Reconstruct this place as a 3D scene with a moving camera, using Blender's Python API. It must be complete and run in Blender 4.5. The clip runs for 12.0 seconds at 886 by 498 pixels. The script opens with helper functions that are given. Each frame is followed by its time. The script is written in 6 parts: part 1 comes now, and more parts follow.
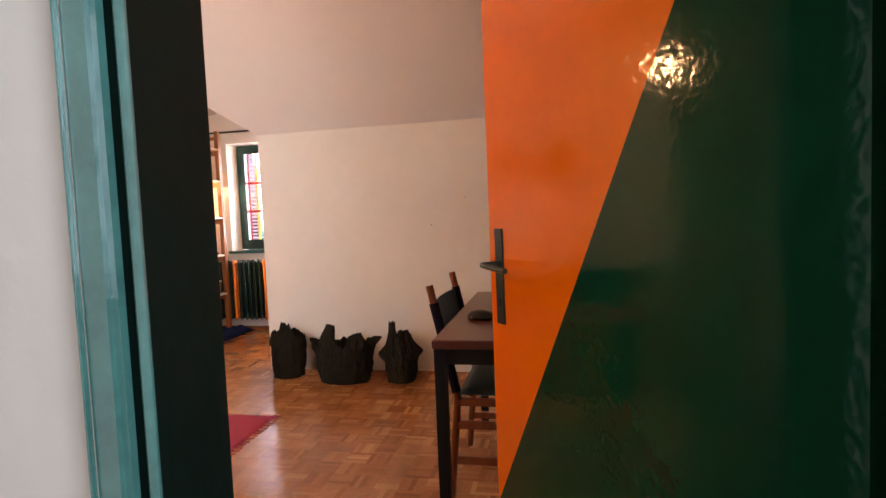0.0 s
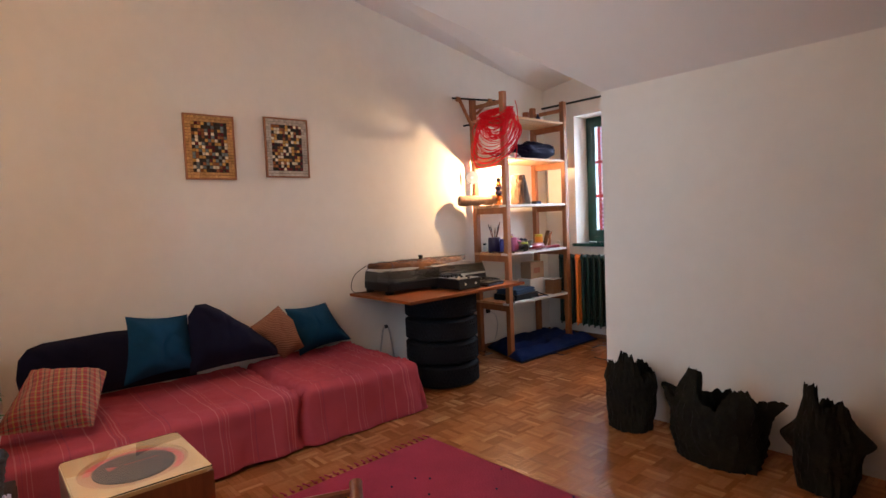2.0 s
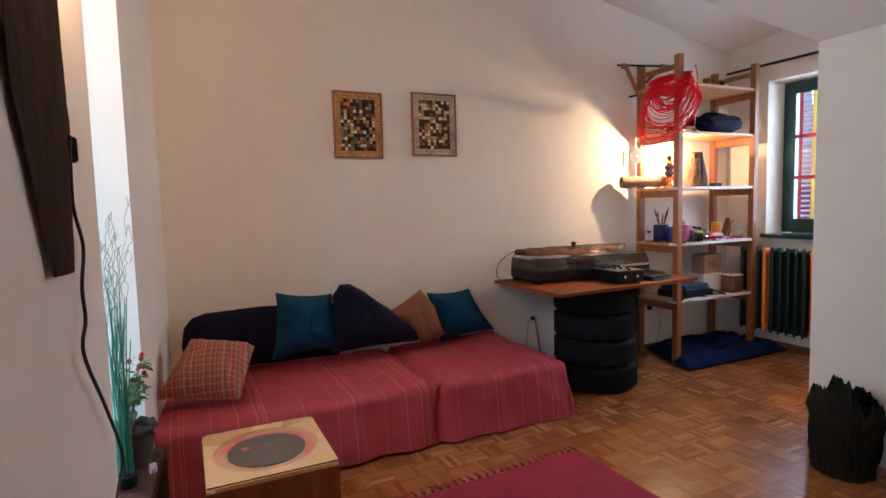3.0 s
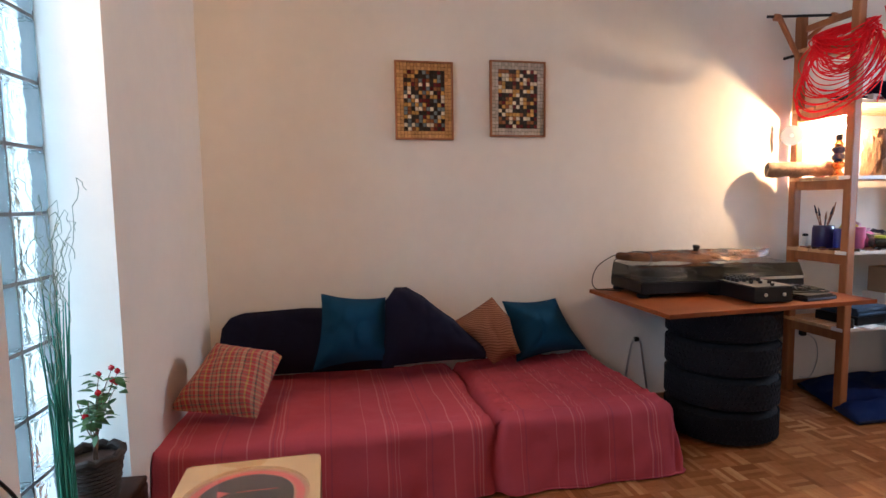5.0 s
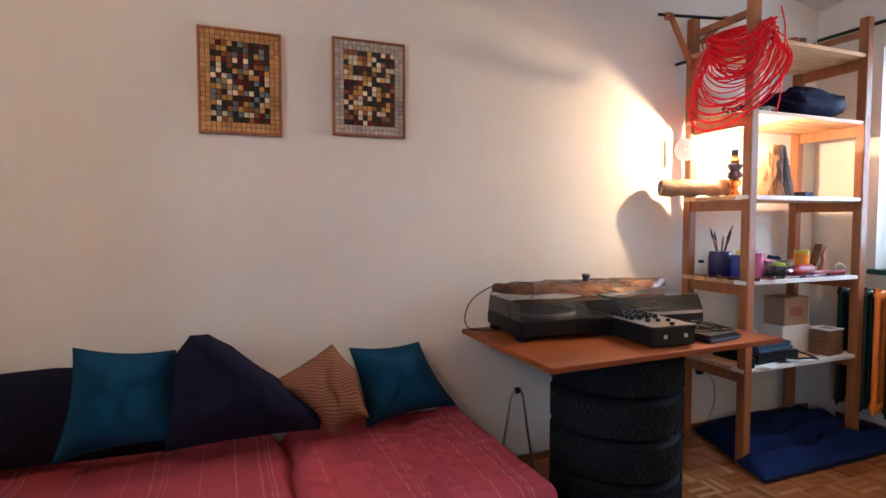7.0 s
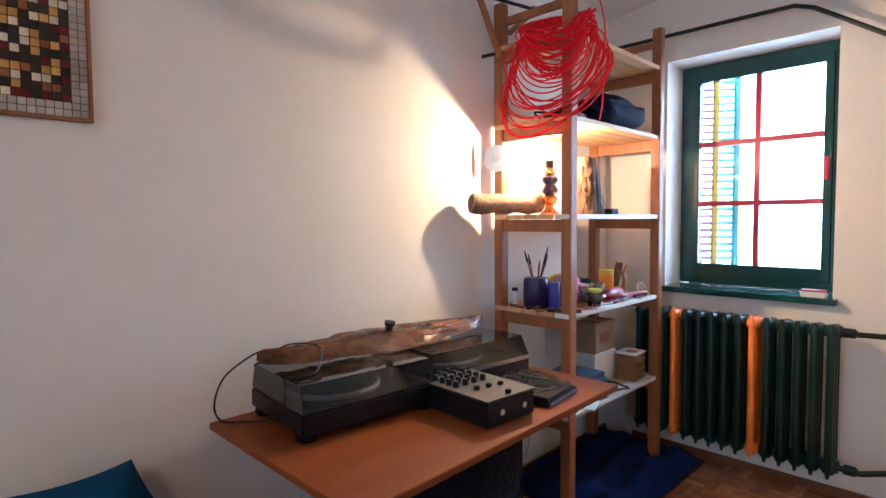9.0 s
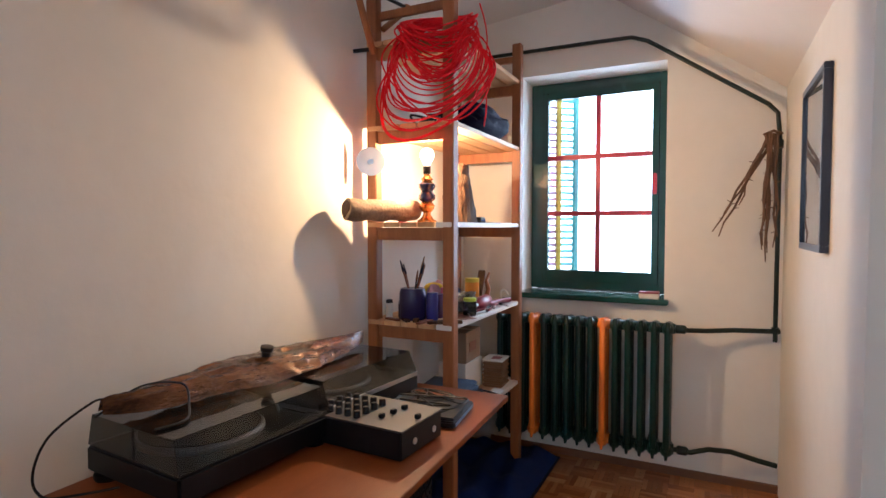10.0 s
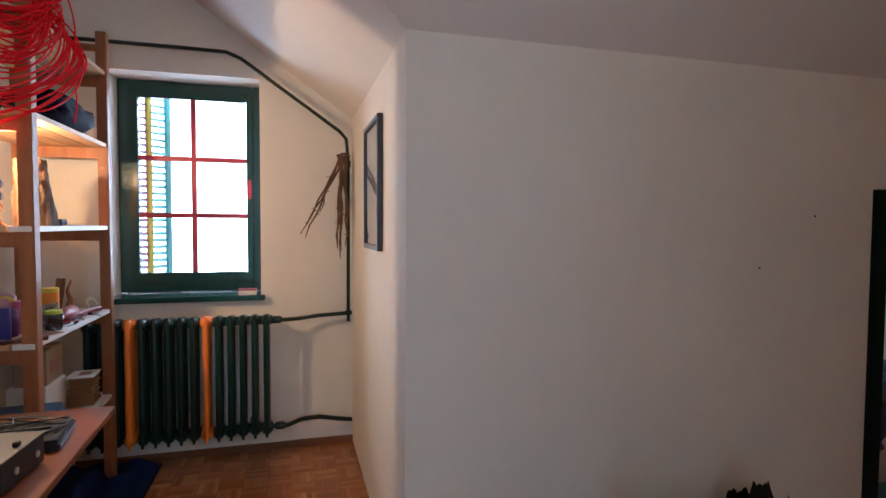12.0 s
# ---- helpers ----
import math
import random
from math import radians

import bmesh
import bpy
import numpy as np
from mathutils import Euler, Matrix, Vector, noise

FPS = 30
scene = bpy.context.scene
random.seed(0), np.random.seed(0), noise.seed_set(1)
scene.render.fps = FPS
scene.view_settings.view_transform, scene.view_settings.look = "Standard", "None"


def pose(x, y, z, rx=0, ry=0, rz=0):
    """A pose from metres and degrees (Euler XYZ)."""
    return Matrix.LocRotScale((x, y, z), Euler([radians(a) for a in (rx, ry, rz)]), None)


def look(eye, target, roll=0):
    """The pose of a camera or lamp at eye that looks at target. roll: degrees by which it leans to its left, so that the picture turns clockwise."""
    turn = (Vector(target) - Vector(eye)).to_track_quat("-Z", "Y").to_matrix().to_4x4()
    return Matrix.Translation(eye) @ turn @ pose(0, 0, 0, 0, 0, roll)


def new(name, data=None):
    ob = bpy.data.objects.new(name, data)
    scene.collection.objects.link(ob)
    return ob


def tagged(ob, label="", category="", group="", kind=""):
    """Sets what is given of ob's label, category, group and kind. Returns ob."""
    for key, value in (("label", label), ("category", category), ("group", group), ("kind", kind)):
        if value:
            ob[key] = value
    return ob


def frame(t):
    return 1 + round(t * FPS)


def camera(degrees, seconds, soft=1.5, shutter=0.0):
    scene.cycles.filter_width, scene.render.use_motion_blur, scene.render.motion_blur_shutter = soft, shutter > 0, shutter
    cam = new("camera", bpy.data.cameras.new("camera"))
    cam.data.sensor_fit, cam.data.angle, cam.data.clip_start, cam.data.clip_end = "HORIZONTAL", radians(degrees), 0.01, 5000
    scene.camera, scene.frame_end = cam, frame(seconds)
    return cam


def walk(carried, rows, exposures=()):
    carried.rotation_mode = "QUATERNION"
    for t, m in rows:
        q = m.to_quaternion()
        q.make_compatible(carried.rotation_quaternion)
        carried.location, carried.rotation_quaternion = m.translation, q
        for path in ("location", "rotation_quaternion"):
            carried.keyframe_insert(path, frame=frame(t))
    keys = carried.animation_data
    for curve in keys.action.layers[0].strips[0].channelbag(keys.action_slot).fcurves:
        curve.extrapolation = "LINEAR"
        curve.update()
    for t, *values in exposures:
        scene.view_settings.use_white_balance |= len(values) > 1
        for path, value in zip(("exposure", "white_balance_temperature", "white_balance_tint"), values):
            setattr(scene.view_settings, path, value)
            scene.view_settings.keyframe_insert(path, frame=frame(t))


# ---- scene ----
cam = camera(78.2, 12.0)
PATH = [
    (0, (0.021, 0.424, 1.249), (-0.38, 2.38, 1.127), -2.4),
    (0.5, (-0.064, 0.85, 1.278), (-0.597, 2.775, 1.173), -3.0),
    (1, (-0.159, 1.126, 1.296), (-0.954, 2.959, 1.188), -3.0),
    (1.5, (-0.3, 1.41, 1.281), (-1.486, 3.016, 1.17), -2.6),
    (2, (-0.485, 1.637, 1.259), (-1.989, 2.95, 1.139), -2.4),
    (2.5, (-0.62, 1.752, 1.295), (-2.304, 2.819, 1.138), -1.5),
    (3, (-0.737, 1.829, 1.251), (-2.539, 2.681, 1.088), -1.5),
    (3.5, (-0.861, 1.999, 1.241), (-2.754, 2.617, 1.059), -1.4),
    (5.5, (-1.298, 2.402, 1.213), (-3.248, 2.813, 1.038), -0.8),
    (6, (-1.449, 2.521, 1.202), (-3.38, 3.017, 1.049), -0.6),
    (6.5, (-1.587, 2.676, 1.206), (-3.495, 3.259, 1.074), -0.4),
    (7, (-1.742, 2.773, 1.207), (-3.595, 3.517, 1.106), -0.0),
    (9, (-2.4, 3.161, 1.312), (-3.821, 4.565, 1.208), -0.4),
    (9.5, (-2.536, 3.17, 1.335), (-3.729, 4.771, 1.227), -0.2),
    (10, (-2.701, 3.145, 1.315), (-3.586, 4.937, 1.235), 0.0),
    (10.5, (-2.75, 3.072, 1.321), (-3.353, 4.977, 1.251), -0.1),
    (11, (-2.746, 2.953, 1.355), (-3.03, 4.931, 1.267), -0.2),
    (11.5, (-2.747, 2.905, 1.333), (-2.643, 4.9, 1.256), -0.0),
    (12, (-2.76, 2.87, 1.345), (-2.219, 4.794, 1.259), 0.3),
]
EXPOSURES = [
    (0, 0.72, 7100, 24), (0.5, 0.72, 7500, 27), (1, 0.55, 6900, 23), (1.5, 0.28, 6350, 17), (2, -0.03, 5800, 13), (2.5, -0.12, 5600, 13), (3, -0.10, 5480, 12),
    (3.5, -0.06, 5480, 12), (5.5, 0.10, 5350, 11), (7, 0.16, 5150, 9), (9, -0.05, 4900, 8), (9.5, -0.2, 5180, 10), (10, -0.42, 5350, 10), (10.5, -0.72, 5700, 12), (11, -0.74, 5800, 12), (11.5, -0.70, 5850, 13), (12, -0.66, 5400, 11),
]
walk(cam, [(t, look(eye, target, roll)) for t, eye, target, roll in PATH], EXPOSURES)

# ---- world, sun and lamps ----
world = bpy.data.worlds.new("world")
scene.world = world
world.use_nodes = True
wn = world.node_tree.nodes
sky = wn.new("ShaderNodeTexSky")
sky.sky_type, sky.sun_disc = "NISHITA", False
sky.sun_elevation, sky.sun_rotation = radians(50), radians(200)
sky.dust_density = 3.0
wn["Background"].inputs["Strength"].default_value = 0.15
world.node_tree.links.new(sky.outputs[0], wn["Background"].inputs["Color"])


def lamp(name, kind, m, power, colour, size=0.1, size_y=0.0):
    data = bpy.data.lights.new(name, kind)
    data.energy, data.color = power, colour
    if kind == "AREA":
        data.shape, data.size, data.size_y = "RECTANGLE", size, size_y or size
    elif kind == "SUN":
        data.angle = radians(12)
    else:
        data.shadow_soft_size = size
    ob = new(name, data)
    ob.matrix_world = m
    return ob


lamp("sun", "SUN", look((0, 0, 10), (1.5, 4.0, 0)), 1.2, (1.0, 0.95, 0.88))
lamp("block_daylight", "AREA", look((-2.87, 1.25, 1.35), (-2.75, 3.0, 1.25)), 20, (0.70, 0.88, 1.0), 0.56, 2.4)
lamp("window_daylight", "AREA", look((-3.25, 7.2, 1.75), (-3.25, 4.0, 1.3)), 105, (0.78, 0.90, 1.0), 1.3, 1.6)
lamp("knee_room_daylight", "AREA", look((0.5, 5.5, 1.55), (0.5, 5.5, 0.0)), 16, (0.95, 1.0, 0.93), 1.0, 0.7)
lamp("hall_daylight", "AREA", look((1.35, -0.45, 1.65), (-0.9, 1.0, 1.3)), 33, (0.66, 0.84, 1.0), 0.9, 1.4)
BULB = (-3.80, 5.215, 1.615)
lamp("shelf_bulb_light", "POINT", pose(*BULB), 52, (1.0, 0.62, 0.30), 0.010)
WALL_BULB = (-2.210, 1.655, 2.03)
lamp("wall_bulb_light", "POINT", pose(*WALL_BULB), 28, (1.0, 0.55, 0.24), 0.03)


# ---- materials ----
def material(name, colour, rough=0.6, vary=0.1, scale=4.0, bump=0.0, bump_scale=60.0, metal=0.0, spec=0.5,
             coat=0.0, second=None, bump_detail=5, stretch=(1, 1, 1), per_object=0.0, per_island=0.0, emission=None, power=0.0):
    """A surface with colour that varies broadly and finely, and fine relief."""
    m = bpy.data.materials.new(name)
    m.use_nodes = True
    t = m.node_tree
    n, l = t.nodes, t.links
    b = n["Principled BSDF"]
    b.inputs["Roughness"].default_value = rough
    b.inputs["Metallic"].default_value = metal
    b.inputs["Specular IOR Level"].default_value = spec
    b.inputs["Coat Weight"].default_value = coat
    b.inputs["Coat Roughness"].default_value = 0.12
    co = n.new("ShaderNodeTexCoord")
    mp = n.new("ShaderNodeMapping")
    mp.inputs["Scale"].default_value = stretch
    l.new(co.outputs["Object"], mp.inputs["Vector"])
    broad = n.new("ShaderNodeTexNoise")
    broad.inputs["Scale"].default_value, broad.inputs["Detail"].default_value = scale, 6
    fine = n.new("ShaderNodeTexNoise")
    fine.inputs["Scale"].default_value, fine.inputs["Detail"].default_value = scale * 9, 4
    l.new(mp.outputs[0], broad.inputs["Vector"])
    l.new(mp.outputs[0], fine.inputs["Vector"])
    add = n.new("ShaderNodeMath")
    add.operation = "MULTIPLY_ADD"
    l.new(fine.outputs["Fac"], add.inputs[0])
    add.inputs[1].default_value = 0.35
    l.new(broad.outputs["Fac"], add.inputs[2])
    ramp = n.new("ShaderNodeMapRange")
    ramp.inputs["From Min"].default_value, ramp.inputs["From Max"].default_value = 0.4, 0.95
    l.new(add.outputs[0], ramp.inputs["Value"])
    mix = n.new("ShaderNodeMix")
    mix.data_type = "RGBA"
    c2 = second or tuple(min(1, c * (1 + vary)) for c in colour)
    c1 = colour if second else tuple(c * (1 - vary) for c in colour)
    mix.inputs["A"].default_value, mix.inputs["B"].default_value = (*c1, 1), (*c2, 1)
    l.new(ramp.outputs[0], mix.inputs["Factor"])
    out = mix.outputs["Result"]
    if per_object or per_island:
        hsv = n.new("ShaderNodeHueSaturation")
        src = n.new("ShaderNodeObjectInfo").outputs["Random"] if per_object else n.new("ShaderNodeNewGeometry").outputs["Random Per Island"]
        amount = per_object or per_island
        mr = n.new("ShaderNodeMapRange")
        mr.inputs["To Min"].default_value, mr.inputs["To Max"].default_value = 1 - amount, 1 + amount
        l.new(src, mr.inputs["Value"])
        l.new(mr.outputs[0], hsv.inputs["Value"])
        l.new(out, hsv.inputs["Color"])
        out = hsv.outputs["Color"]
    l.new(out, b.inputs["Base Color"])
    if bump:
        bn = n.new("ShaderNodeTexNoise")
        bn.inputs["Scale"].default_value, bn.inputs["Detail"].default_value = bump_scale, bump_detail
        l.new(mp.outputs[0], bn.inputs["Vector"])
        bp = n.new("ShaderNodeBump")
        bp.inputs["Strength"].default_value, bp.inputs["Distance"].default_value = bump, 0.01
        l.new(bn.outputs["Fac"], bp.inputs["Height"])
        l.new(bp.outputs[0], b.inputs["Normal"])
    if emission:
        b.inputs["Emission Color"].default_value = (*emission, 1)
        b.inputs["Emission Strength"].default_value = power
    return m


def glass(name, tint=(1, 1, 1), rough=0.0, bump=0.0, bump_scale=20.0, ior=1.45, wave=False):
    m = bpy.data.materials.new(name)
    m.use_nodes = True
    n, l = m.node_tree.nodes, m.node_tree.links
    b = n["Principled BSDF"]
    b.inputs["Base Color"].default_value = (*tint, 1)
    b.inputs["Roughness"].default_value = rough
    b.inputs["Transmission Weight"].default_value = 1.0
    b.inputs["IOR"].default_value = ior
    if bump:
        co = n.new("ShaderNodeTexCoord")
        bn = n.new("ShaderNodeTexNoise")
        bn.inputs["Scale"].default_value, bn.inputs["Detail"].default_value = bump_scale, 3
        bn.inputs["Distortion"].default_value = 1.5
        l.new(co.outputs["Object"], bn.inputs["Vector"])
        bp = n.new("ShaderNodeBump")
        bp.inputs["Strength"].default_value, bp.inputs["Distance"].default_value = bump, 0.02
        l.new(bn.outputs["Fac"], bp.inputs["Height"])
        l.new(bp.outputs[0], b.inputs["Normal"])
    return m


PLASTER = material("wall_plaster", (0.74, 0.695, 0.625), 0.85, 0.06, 1.3, 0.16, 18)
CEILING = material("ceiling_plaster", (0.72, 0.67, 0.63), 0.9, 0.04, 1.0, 0.11, 12)
GREEN = material("dark_green_gloss_paint", (0.005, 0.052, 0.040), 0.22, 0.25, 3.0, 0.12, 30, coat=0.4)
# Casing's pale teal base carries the hall daylight's sheen on its gloss.
CASING_GREEN = material("sheen_green_gloss_casing", (0.055, 0.20, 0.18), 0.16, 0.35, 5.0, 0.25, 22, spec=0.9, coat=1.0)
RAD_GREEN = material("blackish_green_radiator_paint", (0.003, 0.022, 0.017), 0.32, 0.3, 5.0, 0.10, 40, spec=0.4)
PIPE_GREEN = material("blackish_green_pipe_paint", (0.004, 0.013, 0.010), 0.35, 0.3, 9.0, 0.15, 40, spec=0.4)
ORANGE = material("orange_gloss_paint", (0.88, 0.180, 0.003), 0.07, 0.06, 3.0, 0.055, 55, spec=0.5, bump_detail=1)
DOOR_GREEN = material("door_dark_green_paint", (0.002, 0.044, 0.019), 0.07, 0.2, 2.0, 0.055, 55, spec=0.5, bump_detail=1)
# Shade of the entrance jamb is put into this colour; low door shares it.
SATIN_GREEN = material("jamb_shade_green_paint", (0.002, 0.011, 0.008), 0.5, 0.2, 3.0, 0.12, 30, spec=0.15)
# Shutter teal and plum are lightened to carry the outdoor glare.
SHUTTER_TEAL = material("glare_paled_teal_paint", (0.20, 0.56, 0.58), 0.6, 0.2, 5)
SHUTTER_PLUM = material("glare_paled_plum_paint", (0.52, 0.30, 0.46), 0.6, 0.2, 5)
RED_PAINT = material("red_window_paint", (0.50, 0.035, 0.05), 0.35, 0.15, 6, 0.1, 40)
ORANGE_RAD = material("orange_radiator_paint", (0.85, 0.22, 0.02), 0.35, 0.1, 6)
YELLOW = material("yellow_paint", (0.80, 0.62, 0.10), 0.4, 0.1, 6)
PINE = material("warm_pine_wood", (0.21, 0.070, 0.021), 0.5, 0.2, 3, 0.15, 40, second=(0.36, 0.138, 0.044), stretch=(9, 9, 0.8), per_object=0.12)
PINE_X = material("pine_slat_wood", (0.50, 0.27, 0.12), 0.5, 0.2, 3, 0.15, 40, second=(0.68, 0.42, 0.21), stretch=(9, 0.8, 9), per_object=0.12)
# Window light on the lower shelves' front slats, put into a white colour.
DAYLIT_SLAT = material("daylit_slat_wood", (0.75, 0.73, 0.70), 0.45, 0.05, 4)
DARK_WOOD = material("dark_carved_wood", (0.026, 0.009, 0.005), 0.7, 0.3, 4, 0.5, 30, second=(0.070, 0.027, 0.013), stretch=(5, 5, 0.7), spec=0.25)
TABLE_TOP = material("red_brown_table_laminate", (0.115, 0.026, 0.014), 0.30, 0.12, 5, 0.05, 60, coat=0.15)
BLACK_METAL = material("black_painted_steel", (0.006, 0.006, 0.006), 0.45, 0.2, 8, spec=0.3)
CHAIR_WOOD = material("reddish_chair_wood", (0.16, 0.040, 0.015), 0.4, 0.2, 5, 0.1, 40, second=(0.27, 0.085, 0.03), stretch=(6, 6, 1))
BOARD_WOOD = material("orange_brown_veneer_board", (0.180, 0.043, 0.009), 0.40, 0.15, 2, 0.06, 40, spec=0.2, second=(0.245, 0.066, 0.016), stretch=(6, 1, 6))
RUBBER = material("worn_black_rubber", (0.0045, 0.0052, 0.008), 0.8, 0.3, 8, 0.4, 60, spec=0.25)
BLACK_PLASTIC = material("black_plastic", (0.004, 0.004, 0.005), 0.45, 0.2, 8, spec=0.3)
BRASS = material("polished_brass", (0.70, 0.42, 0.14), 0.25, 0.1, 8, metal=1.0)
STEEL = material("brushed_steel", (0.55, 0.55, 0.55), 0.3, 0.1, 8, metal=1.0)


# ---- mesh helpers ----
def part(name, bm, mat, parent=None, label="", kind="", smooth=False):
    """Links a bmesh as one mesh object under a thing or part."""
    me = bpy.data.meshes.new(name)
    bm.to_mesh(me)
    bm.free()
    me.materials.append(mat)
    if smooth:
        me.shade_smooth()
        me.set_sharp_from_angle(angle=radians(40))
    ob = new(name, me)
    if parent is not None:
        ob.parent = parent
    return tagged(ob, label, kind=kind)


def thing(name, label, category, m=None, group=""):
    ob = new(name)
    ob.empty_display_size = 0.1
    if m is not None:
        ob.matrix_world = m
    return tagged(ob, label, category, group)


def box(x0, x1, y0, y1, z0, z1, bevel=0.0, bm=None, m=None):
    bm = bm or bmesh.new()
    t = Matrix.Translation(((x0 + x1) / 2, (y0 + y1) / 2, (z0 + z1) / 2)) @ Matrix.Diagonal((x1 - x0, y1 - y0, z1 - z0, 1))
    vs = bmesh.ops.create_cube(bm, size=1, matrix=(m or Matrix()) @ t)["verts"]
    if bevel:
        es = list({e for v in vs for e in v.link_edges})
        bmesh.ops.bevel(bm, geom=es, offset=bevel, segments=2, affect="EDGES", clamp_overlap=True)
    return bm


def tube(points, r, seg=8, bm=None, closed=False, taper=None):
    """A round bar along points."""
    bm = bm or bmesh.new()
    ps = [Vector(p) for p in points]
    rings = []
    side = None
    for i, p in enumerate(ps):
        a = ps[i - 1] if (i or closed) else p
        b = ps[(i + 1) % len(ps)] if (i + 1 < len(ps) or closed) else p
        d = (b - a).normalized()
        if side is None:
            side = d.orthogonal().normalized()
        side = (side - d * side.dot(d)).normalized()
        up = d.cross(side)
        rr = r * (taper[i] if taper else 1)
        rings.append([bm.verts.new(p + rr * (math.cos(2 * math.pi * k / seg) * side + math.sin(2 * math.pi * k / seg) * up)) for k in range(seg)])
    pairs = list(zip(rings, rings[1:])) + ([(rings[-1], rings[0])] if closed else [])
    for u, v in pairs:
        for k in range(seg):
            bm.faces.new((u[k], u[(k + 1) % seg], v[(k + 1) % seg], v[k]))
    if not closed:
        bm.faces.new(rings[0][::-1])
        bm.faces.new(rings[-1])
    return bm


def turned(profile, seg=24, bm=None, m=None):
    """A lathed body from (radius, z) pairs, closed at both ends."""
    bm = bm or bmesh.new()
    m = m or Matrix()
    rings = [[bm.verts.new(m @ Vector((max(r, 0.0005) * math.cos(2 * math.pi * k / seg), max(r, 0.0005) * math.sin(2 * math.pi * k / seg), z))) for k in range(seg)] for r, z in profile]
    for u, v in zip(rings, rings[1:]):
        for k in range(seg):
            bm.faces.new((u[k], u[(k + 1) % seg], v[(k + 1) % seg], v[k]))
    bm.faces.new(rings[0][::-1])
    bm.faces.new(rings[-1])
    return bm


def prism(outline, z0, z1, m=None, bm=None, bevel=0.0):
    """An upright prism over a plan outline."""
    bm = bm or bmesh.new()
    m = m or Matrix()
    lo = [bm.verts.new(m @ Vector((x, y, z0))) for x, y in outline]
    hi = [bm.verts.new(m @ Vector((x, y, z1))) for x, y in outline]
    fs = [bm.faces.new(lo[::-1]), bm.faces.new(hi)]
    n = len(lo)
    for i in range(n):
        fs.append(bm.faces.new((lo[i], lo[(i + 1) % n], hi[(i + 1) % n], hi[i])))
    if bevel:
        bmesh.ops.bevel(bm, geom=list({e for f in fs for e in f.edges}), offset=bevel, segments=2, affect="EDGES", clamp_overlap=True)
    return bm


def structure(name, bm, mat, label=""):
    return part(name, bm, mat, None, label, "structure")


# ---- room shell ----
LX, RX = -4.09, 1.70          # left and right walls
EY = 1.19                     # entrance wall
SOUTH = pose(LX, 1.72, 0, 0, 0, -4.1)  # the south wall runs slightly askew
PY, NY = 4.645, 6.25          # knee wall, window wall
NX = -2.39                    # side wall of the nook
KZ = 1.985                    # top of the knee wall
structure("floor_base", box(-4.4, 1.9, -1.6, 6.6, -0.12, -0.012), material("floor_underlay", (0.10, 0.045, 0.02), 0.7))
structure("wall_west", box(LX - 0.2, LX, 1.3, 6.6, 0, 3.2), PLASTER, "off-white plastered wall behind the sofa bed")
structure("wall_east", box(RX, RX + 0.15, -1.6, 6.6, 0, 3.2), PLASTER)
bm = box(-.05, 0.983, -.30, 0, 0, 3.2, m=SOUTH)
box(1.545, 2.757, -.30, 0, 0, 3.2, bm=bm, m=SOUTH)
box(0.983, 1.545, -.30, 0, 2.66, 3.2, bm=bm, m=SOUTH)
structure("wall_south", bm, PLASTER, "off-white plastered wall with a tall glass block opening")
bm = box(-1.34, -0.575, 1.04, EY, 0, 3.2)
box(0.485, RX, 1.04, EY, 0, 3.2, bm=bm)
box(-0.575, 0.485, 1.04, EY, 2.115, 3.2, bm=bm)
box(-1.42, -1.33, EY, 1.30, 0, 3.2, bm=bm)
structure("wall_entrance", bm, PLASTER, "white plastered wall round the green door frame")
# knee wall with the opening of the low glazed door
bm = box(NX, -0.33, PY, PY + 0.14, 0, KZ)
box(0.46, RX, PY, PY + 0.14, 0, KZ, bm=bm)
box(-0.33, 0.46, PY, PY + 0.14, 1.51, KZ, bm=bm)
structure("wall_knee", bm, PLASTER, "smooth off-white plastered knee wall under the sloping ceiling")
structure("wall_nook_side", box(NX, NX + 0.12, PY + 0.14, NY, 0, 2.6), PLASTER, "off-white side wall of the window nook")
bm = box(LX, -3.72, NY, 6.60, 0, 3.2)
box(-2.925, -0.6, NY, 6.60, 0, 3.2, bm=bm)
box(-3.72, -2.925, NY, 6.60, 0, 0.905, bm=bm)
box(-3.72, -2.925, NY, 6.60, 2.19, 3.2, bm=bm)
structure("wall_window", bm, PLASTER, "cream plastered wall with a small window")
# small room behind the knee wall
bm = box(-0.6, RX, 6.3, 6.42, 0, 2.0)
box(-0.72, -0.6, PY + 0.14, 6.42, 0, 2.0, bm=bm)
structure("wall_knee_room", bm, material("knee_room_paint", (0.75, 0.76, 0.66), 0.8))
structure("wall_hall", box(-1.6, RX, -1.6, -1.5, 0, 3.2), PLASTER)
structure("wall_hall_side", box(-1.7, -1.6, -1.6, 1.34, 0, 3.2), PLASTER)


def slab(points, up=0.12):
    bm = bmesh.new()
    lo = [bm.verts.new(p) for p in points]
    hi = [bm.verts.new((p[0], p[1], p[2] + up)) for p in points]
    bm.faces.new(lo)
    bm.faces.new(hi[::-1])
    for i in range(len(lo)):
        j = (i + 1) % len(lo)
        bm.faces.new((lo[i], hi[i], hi[j], lo[j]))
    bmesh.ops.recalc_face_normals(bm, faces=bm.faces)
    return bm


